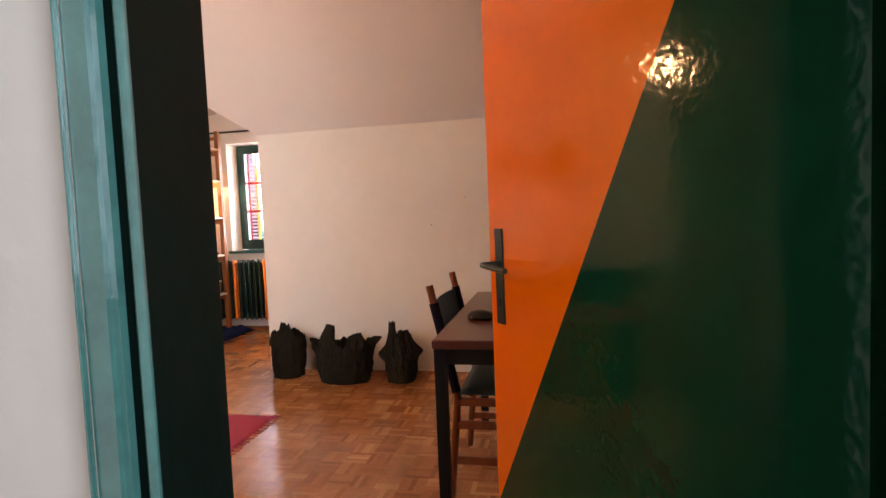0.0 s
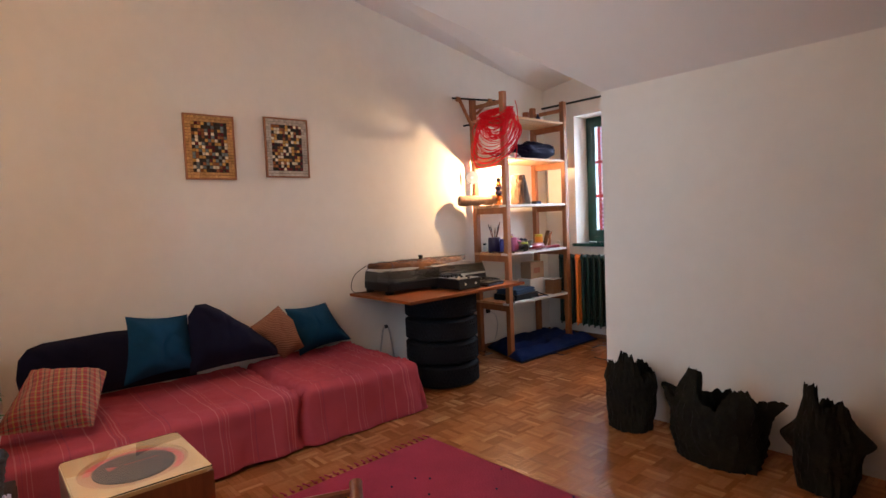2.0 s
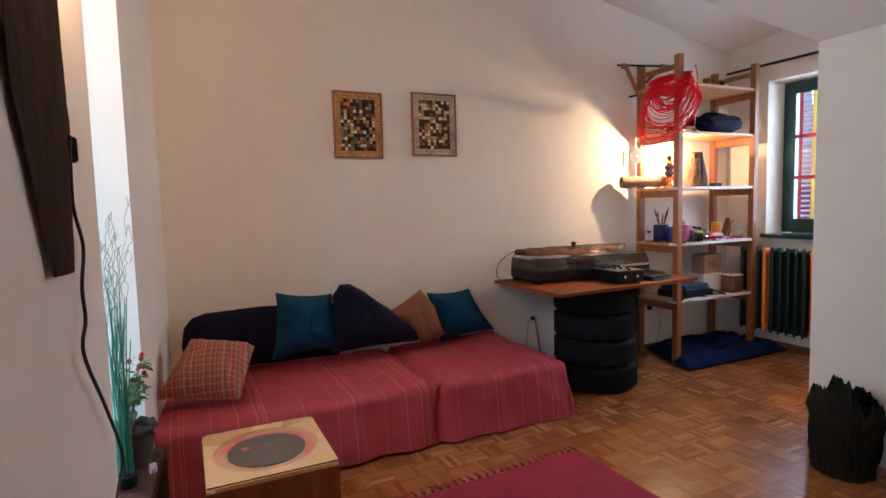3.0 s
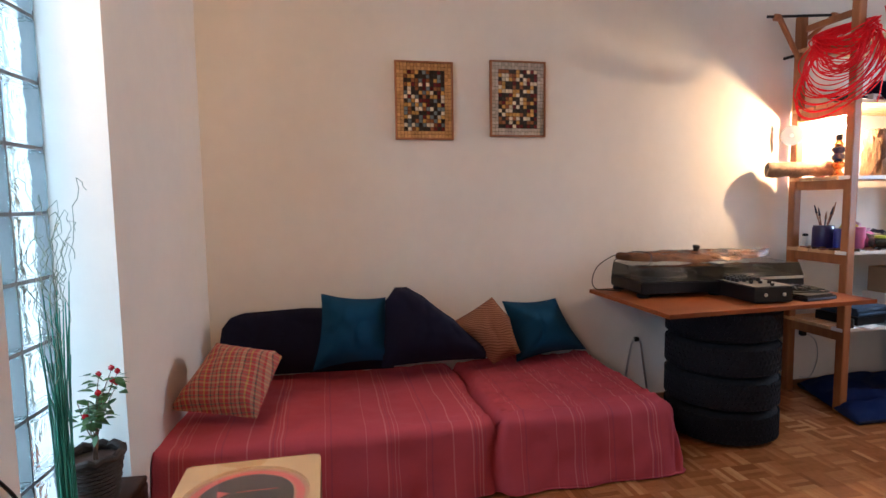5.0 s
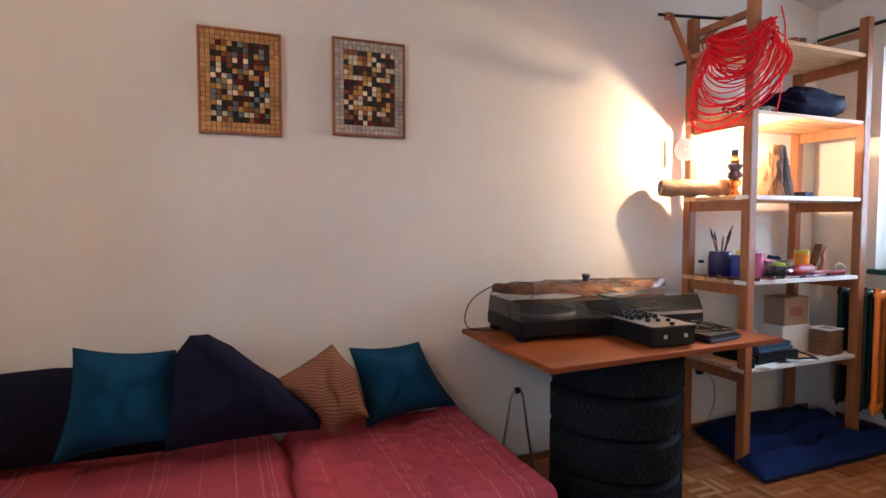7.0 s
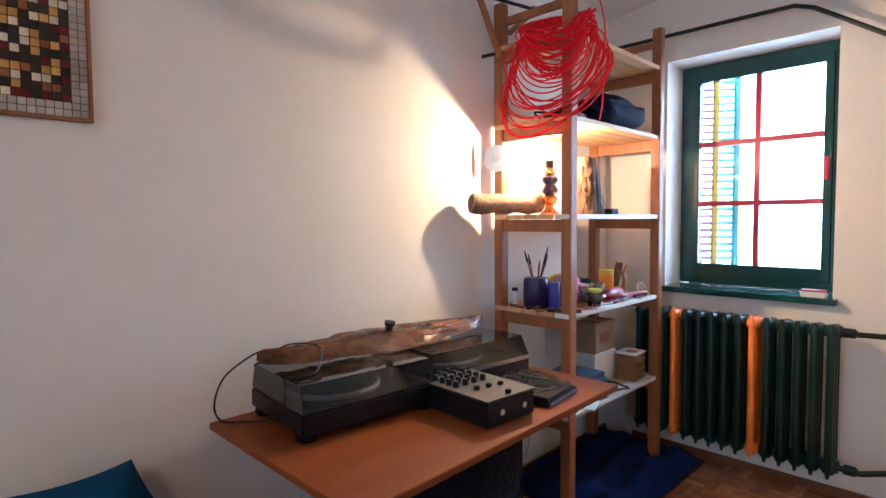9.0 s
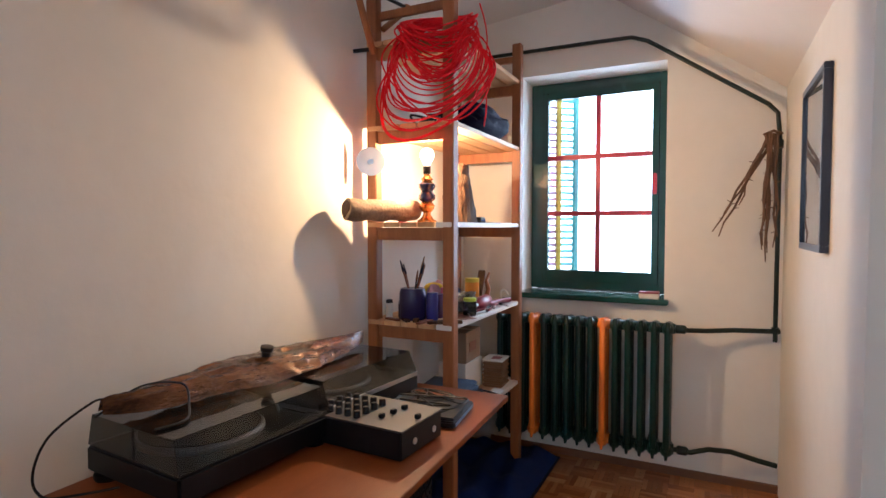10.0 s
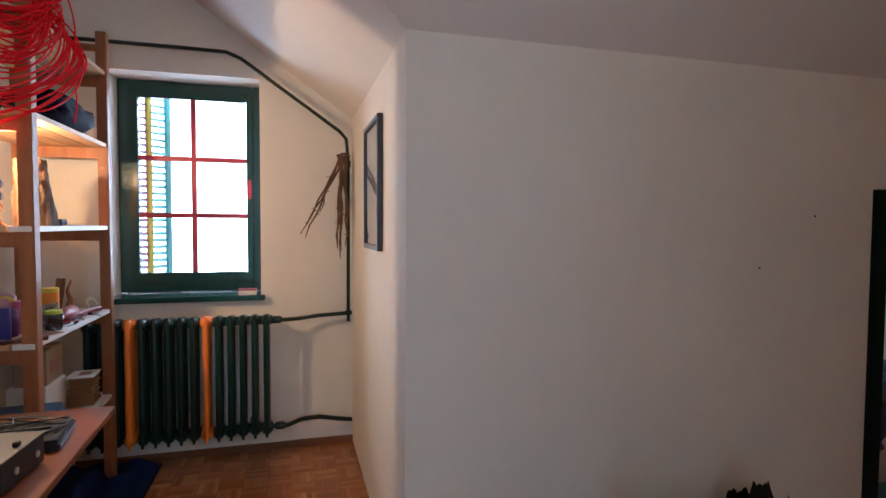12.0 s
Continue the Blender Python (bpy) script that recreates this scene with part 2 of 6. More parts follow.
def ceiling():
    """The sloping ceiling with the dormer over the nook, one thick shell."""
    flat, yf = 2.93, 3.785
    a, b = (NX, PY, KZ), (NX, 6.30, KZ)
    c, d = (-3.27, 6.30, 2.60), (-3.74, yf, flat)
    e, f = (LX - .02, 6.30, 2.50), (LX - .02, yf, flat + .03)
    g, h = (RX + .02, PY, KZ), (RX + .02, yf, flat)
    bm = slab([a, b, c, d])
    for quad in ([d, c, e, f], [a, d, h, g], [h, d, f, (LX - .02, 1.0, flat + .03), (RX + .02, 1.0, flat)]):
        other = slab(quad)
        me = bpy.data.meshes.new("x")
        other.to_mesh(me)
        bm.from_mesh(me)
        other.free()
        bpy.data.meshes.remove(me)
    return bm


structure("ceiling", ceiling(), CEILING, "matt off-white ceiling sloping down to the knee wall")
structure("ceiling_hall", box(-1.7, RX + .1, -1.6, 1.04, 2.5, 2.6), CEILING)
structure("ceiling_knee_room", slab([(-0.6, PY + .10, 1.96), (RX, PY + .10, 1.96), (RX, 6.35, 1.2), (-0.6, 6.35, 1.2)]), CEILING)

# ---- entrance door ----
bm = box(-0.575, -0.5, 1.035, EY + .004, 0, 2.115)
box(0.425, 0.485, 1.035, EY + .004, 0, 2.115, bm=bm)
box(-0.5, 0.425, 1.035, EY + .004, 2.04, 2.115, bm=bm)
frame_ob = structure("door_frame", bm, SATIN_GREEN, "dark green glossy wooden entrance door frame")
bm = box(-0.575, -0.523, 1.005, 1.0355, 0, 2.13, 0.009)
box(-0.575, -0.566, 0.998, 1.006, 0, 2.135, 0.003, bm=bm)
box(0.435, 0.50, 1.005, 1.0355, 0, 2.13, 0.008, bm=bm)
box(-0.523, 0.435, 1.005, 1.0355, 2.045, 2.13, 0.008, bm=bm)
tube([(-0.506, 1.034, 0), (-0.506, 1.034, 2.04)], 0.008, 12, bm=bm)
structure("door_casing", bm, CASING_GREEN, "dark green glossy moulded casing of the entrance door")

LEAF = Matrix.Translation((-0.147, 1.867, 0)) @ Matrix.Rotation(math.atan2(-0.806, 0.592), 4, "Z")
door = tagged(new("door_1"), "orange and dark green glossy flush door standing open", "door", kind="structure")
door.matrix_world = LEAF
DW, DH, DT = 0.895, 2.03, 0.04


def door_face(outline, z=None):
    bm = bmesh.new()
    lo = [bm.verts.new((x, 0, z)) for x, z in outline]
    hi = [bm.verts.new((x, DT, z)) for x, z in outline]
    bm.faces.new(lo)
    bm.faces.new(hi[::-1])
    for i in range(len(lo)):
        j = (i + 1) % len(lo)
        bm.faces.new((lo[i], hi[i], hi[j], lo[j]))
    bmesh.ops.recalc_face_normals(bm, faces=bm.faces)
    return bm


# the border of the two colours runs slanting from low at the latch to high at the hinge
def border(z):
    return -0.258 + 0.556 * z


xt = border(DH)
zb = 0.258 / 0.556
part("orange_panel", door_face([(0, zb), (0, DH), (xt, DH)]), ORANGE, door, "bright orange glossy part of the door")
part("green_panel", door_face([(0, 0.005), (DW, 0.005), (DW, DH), (xt, DH), (0, zb)]), DOOR_GREEN, door, "dark green glossy part of the door")


def door_hardware(parent):
    bm = prism([(0.03, -0.004), (0.068, -0.004), (0.068, 0.0), (0.03, 0.0)], 0.962, 1.21, bevel=0.0015)
    part("escutcheon", bm, RAD_GREEN, parent, "dark green painted door plate")
    bm = tube([(0.049, -0.004, 1.12), (0.049, -0.045, 1.12), (0.054, -0.055, 1.12), (0.085, -0.058, 1.118), (0.165, -0.056, 1.112)], 0.0070, 10)
    part("door_handle", bm, RAD_GREEN, parent, "dark green lever handle", smooth=True)
    bm = tube([(0.049, DT, 1.12), (0.049, DT + .045, 1.12), (0.054, DT + .055, 1.12), (0.165, DT + .056, 1.112)], 0.0070, 10)
    part("inner_handle", bm, RAD_GREEN, parent, smooth=True)
    part("keyhole", box(0.044, 0.054, -0.0055, -0.0035, 1.01, 1.03, 0.001), BLACK_PLASTIC, parent)


door_hardware(door)

# ---- low glazed door in the knee wall ----
low = tagged(new("door_2"), "low dark green glazed door in the knee wall", "door", kind="structure")
low.matrix_world = pose(-0.33, PY, 0)
bm = box(0, 0.075, -0.02, 0.14, 0.0, 1.51, 0.004)
box(0.715, 0.79, -0.02, 0.14, 0.0, 1.51, 0.004, bm=bm)
box(0.075, 0.715, -0.02, 0.14, 1.41, 1.51, 0.004, bm=bm)
box(0.075, 0.715, -0.02, 0.14, 0.0, 0.12, 0.004, bm=bm)
part("frame", bm, SATIN_GREEN, low, "dark green frame")
pane = part("pane", box(0.075, 0.715, 0.05, 0.055, 0.12, 1.41), glass("clear_glass"), low)
pane.visible_shadow = False

# ---- window in the nook ----
win = tagged(new("window_1"), "dark green wooden window with red glazing bars, shut", "window", kind="structure")
X0, X1, Z0, Z1, WY = -3.688, -2.93, 0.94, 2.175, 6.455
bm = box(X0 - .03, X0 + .045, WY, WY + .07, Z0, Z1 + .012, 0.004)
box(X1 - .045, X1 + .004, WY, WY + .07, Z0, Z1 + .012, 0.004, bm=bm)
box(X0 + .045, X1 - .045, WY, WY + .07, Z1 - .045, Z1 + .012, 0.004, bm=bm)
box(X0 + .045, X1 - .045, WY, WY + .07, Z0, Z0 + .045, 0.004, bm=bm)
box(X0 + .035, X0 + .058, WY + .047, WY + .068, Z0 + .02, Z1 - .02, bm=bm)
box(X1 - .058, X1 - .035, WY + .047, WY + .068, Z0 + .02, Z1 - .02, bm=bm)
box(X0 + .058, X1 - .058, WY + .047, WY + .068, Z1 - .058, Z1 - .035, bm=bm)
box(X0 + .058, X1 - .058, WY + .047, WY + .068, Z0 + .035, Z0 + .058, bm=bm)
part("window_frame", bm, GREEN, win)
bm = box(X0 + .047, X0 + .075, WY - .015, WY + .045, Z0 + .047, Z1 - .047, 0.006)
box(X1 - .083, X1 - .047, WY - .015, WY + .045, Z0 + .047, Z1 - .047, 0.006, bm=bm)
box(X0 + .075, X1 - .083, WY - .015, WY + .045, Z1 - .088, Z1 - .047, 0.006, bm=bm)
box(X0 + .075, X1 - .083, WY - .015, WY + .045, Z0 + .047, Z0 + .115, 0.006, bm=bm)
part("sash", bm, GREEN, win)
GX0, GX1, GZ0, GZ1 = X0 + .075, X1 - .083, Z0 + .115, Z1 - .088
xm = (GX0 + GX1) / 2
for zz in (1.397, 1.735):
    for u, v in ((GX0, xm - .014), (xm + .014, GX1)):
        part("glazing_bar", box(u, v, WY - .008, WY + .03, zz - .014, zz + .014, 0.003), RED_PAINT, win, "red painted glazing bar")
part("glazing_bar", box(xm - .014, xm + .014, WY - .008, WY + .03, GZ0, GZ1, 0.003), RED_PAINT, win, "red painted glazing bar")
CLEAR = bpy.data.materials["clear_glass"]
zs = [GZ0, 1.397, 1.735, GZ1]
for i in range(3):
    for u, v in ((GX0, xm), (xm, GX1)):
        p = part("pane", box(u, v, WY + .010, WY + .013, zs[i], zs[i + 1]), CLEAR, win)
        p.visible_shadow = False
bm = box(X1 - .075, X1 - .055, WY - .03, WY - .015, 1.50, 1.62, 0.004)
box(X1 - .072, X1 - .058, WY - .05, WY - .03, 1.50, 1.60, 0.004, bm=bm)
part("window_handle", bm, RED_PAINT, win, "red window handle")
part("window_sill", box(-3.735, -2.90, 6.19, WY, 0.905, 0.935, 0.006), GREEN, win, "dark green painted window sill")


def shutter():
    s = thing("window_shutter", "open louvred shutter in green, yellow and red outside the window", "shutter", pose(-3.70, 6.63, 0.95, 0, 0, 40))
    for x, mat in ((0.0, RED_PAINT), (0.10, YELLOW), (0.222, SHUTTER_TEAL)):
        part("stile", box(x, x + .028, -0.018, 0.018, 0, 1.22, 0.003), mat, s)
    for z in (0.0, 1.18):
        part("rail", box(0.028, 0.10, -0.016, 0.016, z, z + .05, 0.003), SHUTTER_PLUM, s)
        part("rail", box(0.128, 0.222, -0.016, 0.016, z, z + .05, 0.003), SHUTTER_TEAL, s)
    for i in range(26):
        m = pose(0, 0, 0.08 + i * .0425, 35, 0, 0)
        part("slat", box(0.029, 0.099, -0.014, 0.014, -0.003, 0.003, m=m), SHUTTER_PLUM, s)
        part("slat", box(0.129, 0.221, -0.014, 0.014, -0.003, 0.003, m=m), SHUTTER_TEAL, s)
    return s


shutter()

# ---- glass block opening ----
blocks = tagged(new("window_2"), "tall wall of wavy clear glass blocks", "window", kind="structure")
blocks.matrix_world = SOUTH @ pose(.983, -.225, 0)
BLOCK = glass("wavy_glass_block", (0.88, 0.98, 0.98), 0.05, 0.8, 9.0, ior=1.12)
bm0 = box(-0.0885, 0.0885, -0.04, 0.04, -0.093, 0.093, 0.008)
first = None
for i in range(3):
    for j in range(13):
        x, z = 0.0935 + i * .187, 0.105 + j * .2
        if first is None:
            first = part("glass_block", bm0, BLOCK, blocks)
            ob = first
        else:
            ob = new("glass_block", first.data)
            ob.parent = blocks
        ob.location = (x, 0, z)
        ob.visible_shadow = False
MORTAR = material("grey_joint_mortar", (0.25, 0.26, 0.26), 0.9)
bm = bmesh.new()
for j in range(14):
    box(0, .562, -.03, .032, 0.0 + j * .2, 0.011 + j * .2, bm=bm)
for i in range(4):
    box(i * .187 - .0055, i * .187 + .0055, -.031, .0325, 0, 2.6, bm=bm)
part("joints", bm, MORTAR, blocks, "dark joints between the blocks")
structure("ground", box(-30, 30, -30, 1.0, -3.2, -3.0), material("outside_ground", (0.25, 0.27, 0.2), 0.9))


# ---- more materials ----
def cloth(name, colour, weave=260.0, rough=0.9, bump=0.35, second=None, scale=5.0):
    return material(name, colour, rough, 0.14, scale, bump, weave, spec=0.2, second=second)


TEAL = cloth("teal_cotton", (0.004, 0.045, 0.105))
NAVY = cloth("dark_navy_cotton", (0.006, 0.0065, 0.024))
MAT_BLUE = cloth("blue_quilted_cotton", (0.015, 0.034, 0.15))
RUG_RED = cloth("crimson_woven_rug", (0.28, 0.022, 0.050), 120, bump=0.8)
DARK_CLOTH = cloth("dark_blue_cloth", (0.014, 0.018, 0.04))
CHAIR_BLUE = cloth("slate_blue_leatherette", (0.075, 0.105, 0.125), 90, 0.45, 0.15)
BARK = material("shiny_brown_bark", (0.012, 0.005, 0.003), 0.2, 0.4, 4, 0.9, 26, second=(0.33, 0.115, 0.032), stretch=(5, 1.6, 5), coat=1.0)
BARK_ROUGH = material("grey_brown_bark", (0.02, 0.014, 0.010), 0.9, 0.3, 9, 1.0, 40, second=(0.24, 0.12, 0.052), stretch=(5, 5, 1))
STUMP = material("charred_carved_stump", (0.0025, 0.0022, 0.0018), 0.75, 0.4, 6, 0.9, 30, second=(0.018, 0.015, 0.006), spec=0.2)
BIRCH = material("pale_birch_bark", (0.44, 0.30, 0.19), 0.8, 0.2, 12, 0.9, 30, second=(0.13, 0.07, 0.04))
PINE_LIGHT = material("pale_wood_box", (0.56, 0.36, 0.16), 0.35, 0.12, 4, 0.05, 40, second=(0.66, 0.45, 0.22), stretch=(8, 1, 8), coat=0.2)
SLATE = material("dark_grey_disc", (0.026, 0.027, 0.032), 0.35, 0.15, 6, 0.05, 80)
PINK_RED = material("pinkish_red_paint", (0.62, 0.10, 0.10), 0.5, 0.1, 9)
TAN = material("tan_paint", (0.46, 0.25, 0.14), 0.5, 0.12, 9)
PAPER = material("white_paper", (0.78, 0.78, 0.76), 0.8, 0.04, 4)
CARDBOARD = material("brown_cardboard", (0.30, 0.20, 0.12), 0.85, 0.1, 6)
CARD_WHITE = material("white_card", (0.66, 0.63, 0.58), 0.8, 0.08, 6)
SMOKED = glass("smoked_acrylic", (0.25, 0.245, 0.24), 0.05, ior=1.45)
SILVER = material("silver_panel", (0.065, 0.064, 0.062), 0.45, 0.06, 12, metal=0.2)
COIL_RED = material("bright_red_plastic_cable", (0.74, 0.004, 0.012), 0.5, 0.05, 6, spec=0.2)
PURPLE = material("dark_purple_jar_paint", (0.018, 0.011, 0.07), 0.35, 0.1, 12)
BLUE_CERAMIC = material("dark_blue_ceramic", (0.012, 0.018, 0.07), 0.15, 0.1, 12, coat=0.5)
GOLD = material("gold_and_orange_brass", (0.62, 0.28, 0.07), 0.25, 0.2, 12, metal=0.9)
WICKER = material("dark_brown_wicker", (0.030, 0.017, 0.012), 0.7, 0.3, 20, 0.3, 60)
LEAF = material("rose_leaf_green", (0.045, 0.11, 0.02), 0.5, 0.3, 20, per_island=0.35)
BERRY = material("rosehip_red", (0.38, 0.012, 0.02), 0.25, 0.2, 20)
REED = material("teal_green_reed", (0.03, 0.20, 0.135), 0.5, 0.2, 9, per_island=0.3)
TWIG = material("dry_brown_twig", (0.13, 0.068, 0.036), 0.8, 0.3, 9)
CREAM = material("cream_pot_brown", (0.22, 0.105, 0.042), 0.6, 0.15, 9)
BULB_GLASS = material("lit_bulb", (1, 0.9, 0.7), 0.3, emission=(1.0, 0.72, 0.40), power=28.0)
YELLOW_PLASTIC = material("yellow_plastic", (0.72, 0.58, 0.06), 0.4, 0.1, 8)
ORANGE_PLASTIC = material("orange_plastic", (0.80, 0.30, 0.02), 0.4, 0.1, 8)
RED_PLASTIC = material("dark_red_plastic", (0.22, 0.006, 0.014), 0.35, 0.1, 8)
PINK = material("pink_plastic", (0.60, 0.14, 0.30), 0.4, 0.1, 8)
LIME = material("lime_lid", (0.50, 0.60, 0.06), 0.4, 0.1, 8)


def stripes_material(name, axis, period, stops, rough=0.9, wobble=0.0, weave=220):
    """Woven cloth with bands of colour across one object axis."""
    m = material(name, (0.5, 0.1, 0.1), rough, 0.1, 6, 0.4, weave, spec=0.2)
    n, l = m.node_tree.nodes, m.node_tree.links
    co = n.new("ShaderNodeTexCoord")
    sep = n.new("ShaderNodeSeparateXYZ")
    l.new(co.outputs["Object"], sep.inputs[0])
    f = n.new("ShaderNodeMath")
    f.operation = "MULTIPLY"
    f.inputs[1].default_value = 1 / period
    l.new(sep.outputs[axis], f.inputs[0])
    src = f.outputs[0]
    if wobble:
        nz = n.new("ShaderNodeTexNoise")
        nz.inputs["Scale"].default_value = 5
        l.new(co.outputs["Object"], nz.inputs["Vector"])
        w = n.new("ShaderNodeMath")
        w.operation = "MULTIPLY_ADD"
        w.inputs[1].default_value = wobble
        l.new(nz.outputs["Fac"], w.inputs[0])
        l.new(src, w.inputs[2])
        src = w.outputs[0]
    fr = n.new("ShaderNodeMath")
    fr.operation = "FRACT"
    l.new(src, fr.inputs[0])
    ramp = n.new("ShaderNodeValToRGB")
    ramp.color_ramp.interpolation = "CONSTANT"
    e = ramp.color_ramp.elements
    for k, (p, c) in enumerate(stops):
        el = e[k] if k < 2 else e.new(p)
        el.position, el.color = p, (*c, 1)
    l.new(fr.outputs[0], ramp.inputs[0])
    mix = n.new("ShaderNodeMix")
    mix.data_type, mix.blend_type = "RGBA", "MULTIPLY"
    mix.inputs["Factor"].default_value = 0.5
    old = n["Principled BSDF"].inputs["Base Color"].links[0].from_socket
    hsv = n.new("ShaderNodeHueSaturation")
    hsv.inputs["Saturation"].default_value, hsv.inputs["Value"].default_value = 0.0, 2.6
    l.new(old, hsv.inputs["Color"])
    l.new(ramp.outputs[0], mix.inputs["A"])
    l.new(hsv.outputs[0], mix.inputs["B"])
    l.new(mix.outputs["Result"], n["Principled BSDF"].inputs["Base Color"])
    return m


def bed_stops():
    base, pale, dark = (0.37, 0.056, 0.076), (0.44, 0.125, 0.135), (0.30, 0.050, 0.080)
    out, x = [(0.0, base)], 0.0
    for start, lines, gap in ((0.06, 1, 0.03), (0.16, 4, 0.020), (0.36, 2, 0.03), (0.50, 1, 0.03), (0.60, 5, 0.017), (0.86, 2, 0.03)):
        for i in range(lines):
            p = start + i * gap
            out += [(p, pale if i % 3 != 1 else dark), (p + .0055, base)]
    return out


SPREAD = stripes_material("striped_pink_red_cotton", 1, 0.80, bed_stops(), wobble=0.02)
K, Y, G, R = (0.02, 0.02, 0.025), (0.60, 0.30, 0.02), (0.012, 0.06, 0.045), (0.45, 0.02, 0.02)
SLING = stripes_material("striped_canvas", 0, 0.34, [(0, R), (0.26, K), (0.36, Y), (0.48, K), (0.60, Y), (0.68, G), (0.92, K)])
BROWN_STRIPE = stripes_material("brown_ribbed_cloth", 1, 0.012, [(0, (0.235, 0.105, 0.058)), (0.58, (0.130, 0.052, 0.028))], wobble=7.0)


def plaid_material():
    m = stripes_material("red_tan_plaid_wool", 0, 0.085, [(0, (0.34, 0.17, 0.12)), (0.14, (0.36, 0.04, 0.05)), (0.22, (0.40, 0.26, 0.17)), (0.36, (0.03, 0.07, 0.06)), (0.42, (0.34, 0.09, 0.08)), (0.60, (0.40, 0.30, 0.08)), (0.68, (0.36, 0.05, 0.06)), (0.84, (0.36, 0.21, 0.15)), (0.94, (0.04, 0.08, 0.07))], weave=90, wobble=0.25)
    n, l = m.node_tree.nodes, m.node_tree.links
    co = n.new("ShaderNodeTexCoord")
    sep = n.new("ShaderNodeSeparateXYZ")
    l.new(co.outputs["Object"], sep.inputs[0])
    f = n.new("ShaderNodeMath")
    f.operation, f.inputs[1].default_value = "MULTIPLY", 1 / 0.026
    l.new(sep.outputs[1], f.inputs[0])
    fr = n.new("ShaderNodeMath")
    fr.operation = "FRACT"
    l.new(f.outputs[0], fr.inputs[0])
    ramp = n.new("ShaderNodeValToRGB")
    ramp.color_ramp.interpolation = "CONSTANT"
    e = ramp.color_ramp.elements
    e[0].color = (0.34, 0.055, 0.06, 1)
    e[1].position, e[1].color = 0.35, (0.38, 0.25, 0.14, 1)
    for p, c in ((0.60, (0.38, 0.05, 0.06, 1)), (0.80, (0.05, 0.12, 0.10, 1)), (0.92, (0.36, 0.14, 0.10, 1))):
        k = e.new(p)
        k.color = c
    l.new(fr.outputs[0], ramp.inputs[0])
    b = n["Principled BSDF"].inputs["Base Color"]
    old = b.links[0].from_socket
    mix = n.new("ShaderNodeMix")
    mix.data_type = "RGBA"
    mix.inputs["Factor"].default_value = 0.5
    l.new(old, mix.inputs["A"])
    l.new(ramp.outputs[0], mix.inputs["B"])
    l.new(mix.outputs["Result"], b)
    return m


PLAID = plaid_material()


def grid_mesh(nu, nv, fn, thick=0.0):
    bm = bmesh.new()
    vs = [[bm.verts.new(fn(i / nu, j / nv)) for j in range(nv + 1)] for i in range(nu + 1)]
    for i in range(nu):
        for j in range(nv):
            bm.faces.new((vs[i][j], vs[i + 1][j], vs[i + 1][j + 1], vs[i][j + 1]))
    if thick:
        bmesh.ops.solidify(bm, geom=bm.faces[:], thickness=thick)
    bmesh.ops.recalc_face_normals(bm, faces=bm.faces)
    return bm


# ---- sofa bed ----
def noise3(x, y, z, s=1.0):
    return noise.noise(Vector((x * s, y * s, z * s)))


def sofa_bed():
    bed = thing("sofa_bed", "low dark platform bed with two mattresses standing along the wall", "bed", pose(-3.68, 2.77, 0))
    part("base_board", box(-0.36, 0.36, -1.06, 1.04, 0.05, 0.14, 0.01), DARK_WOOD, bed)
    for x in (-.3, .3):
        for y in (-.95, 0, .95):
            part("leg", box(x - .025, x + .025, y - .025, y + .025, 0, 0.05), DARK_WOOD, bed)
    part("mattress", box(-0.38, 0.37, -1.07, 0.205, 0.14, 0.285, 0.04), CARD_WHITE, bed)
    part("mattress", box(-0.38, 0.37, 0.225, 1.05, 0.14, 0.29, 0.04), CARD_WHITE, bed)


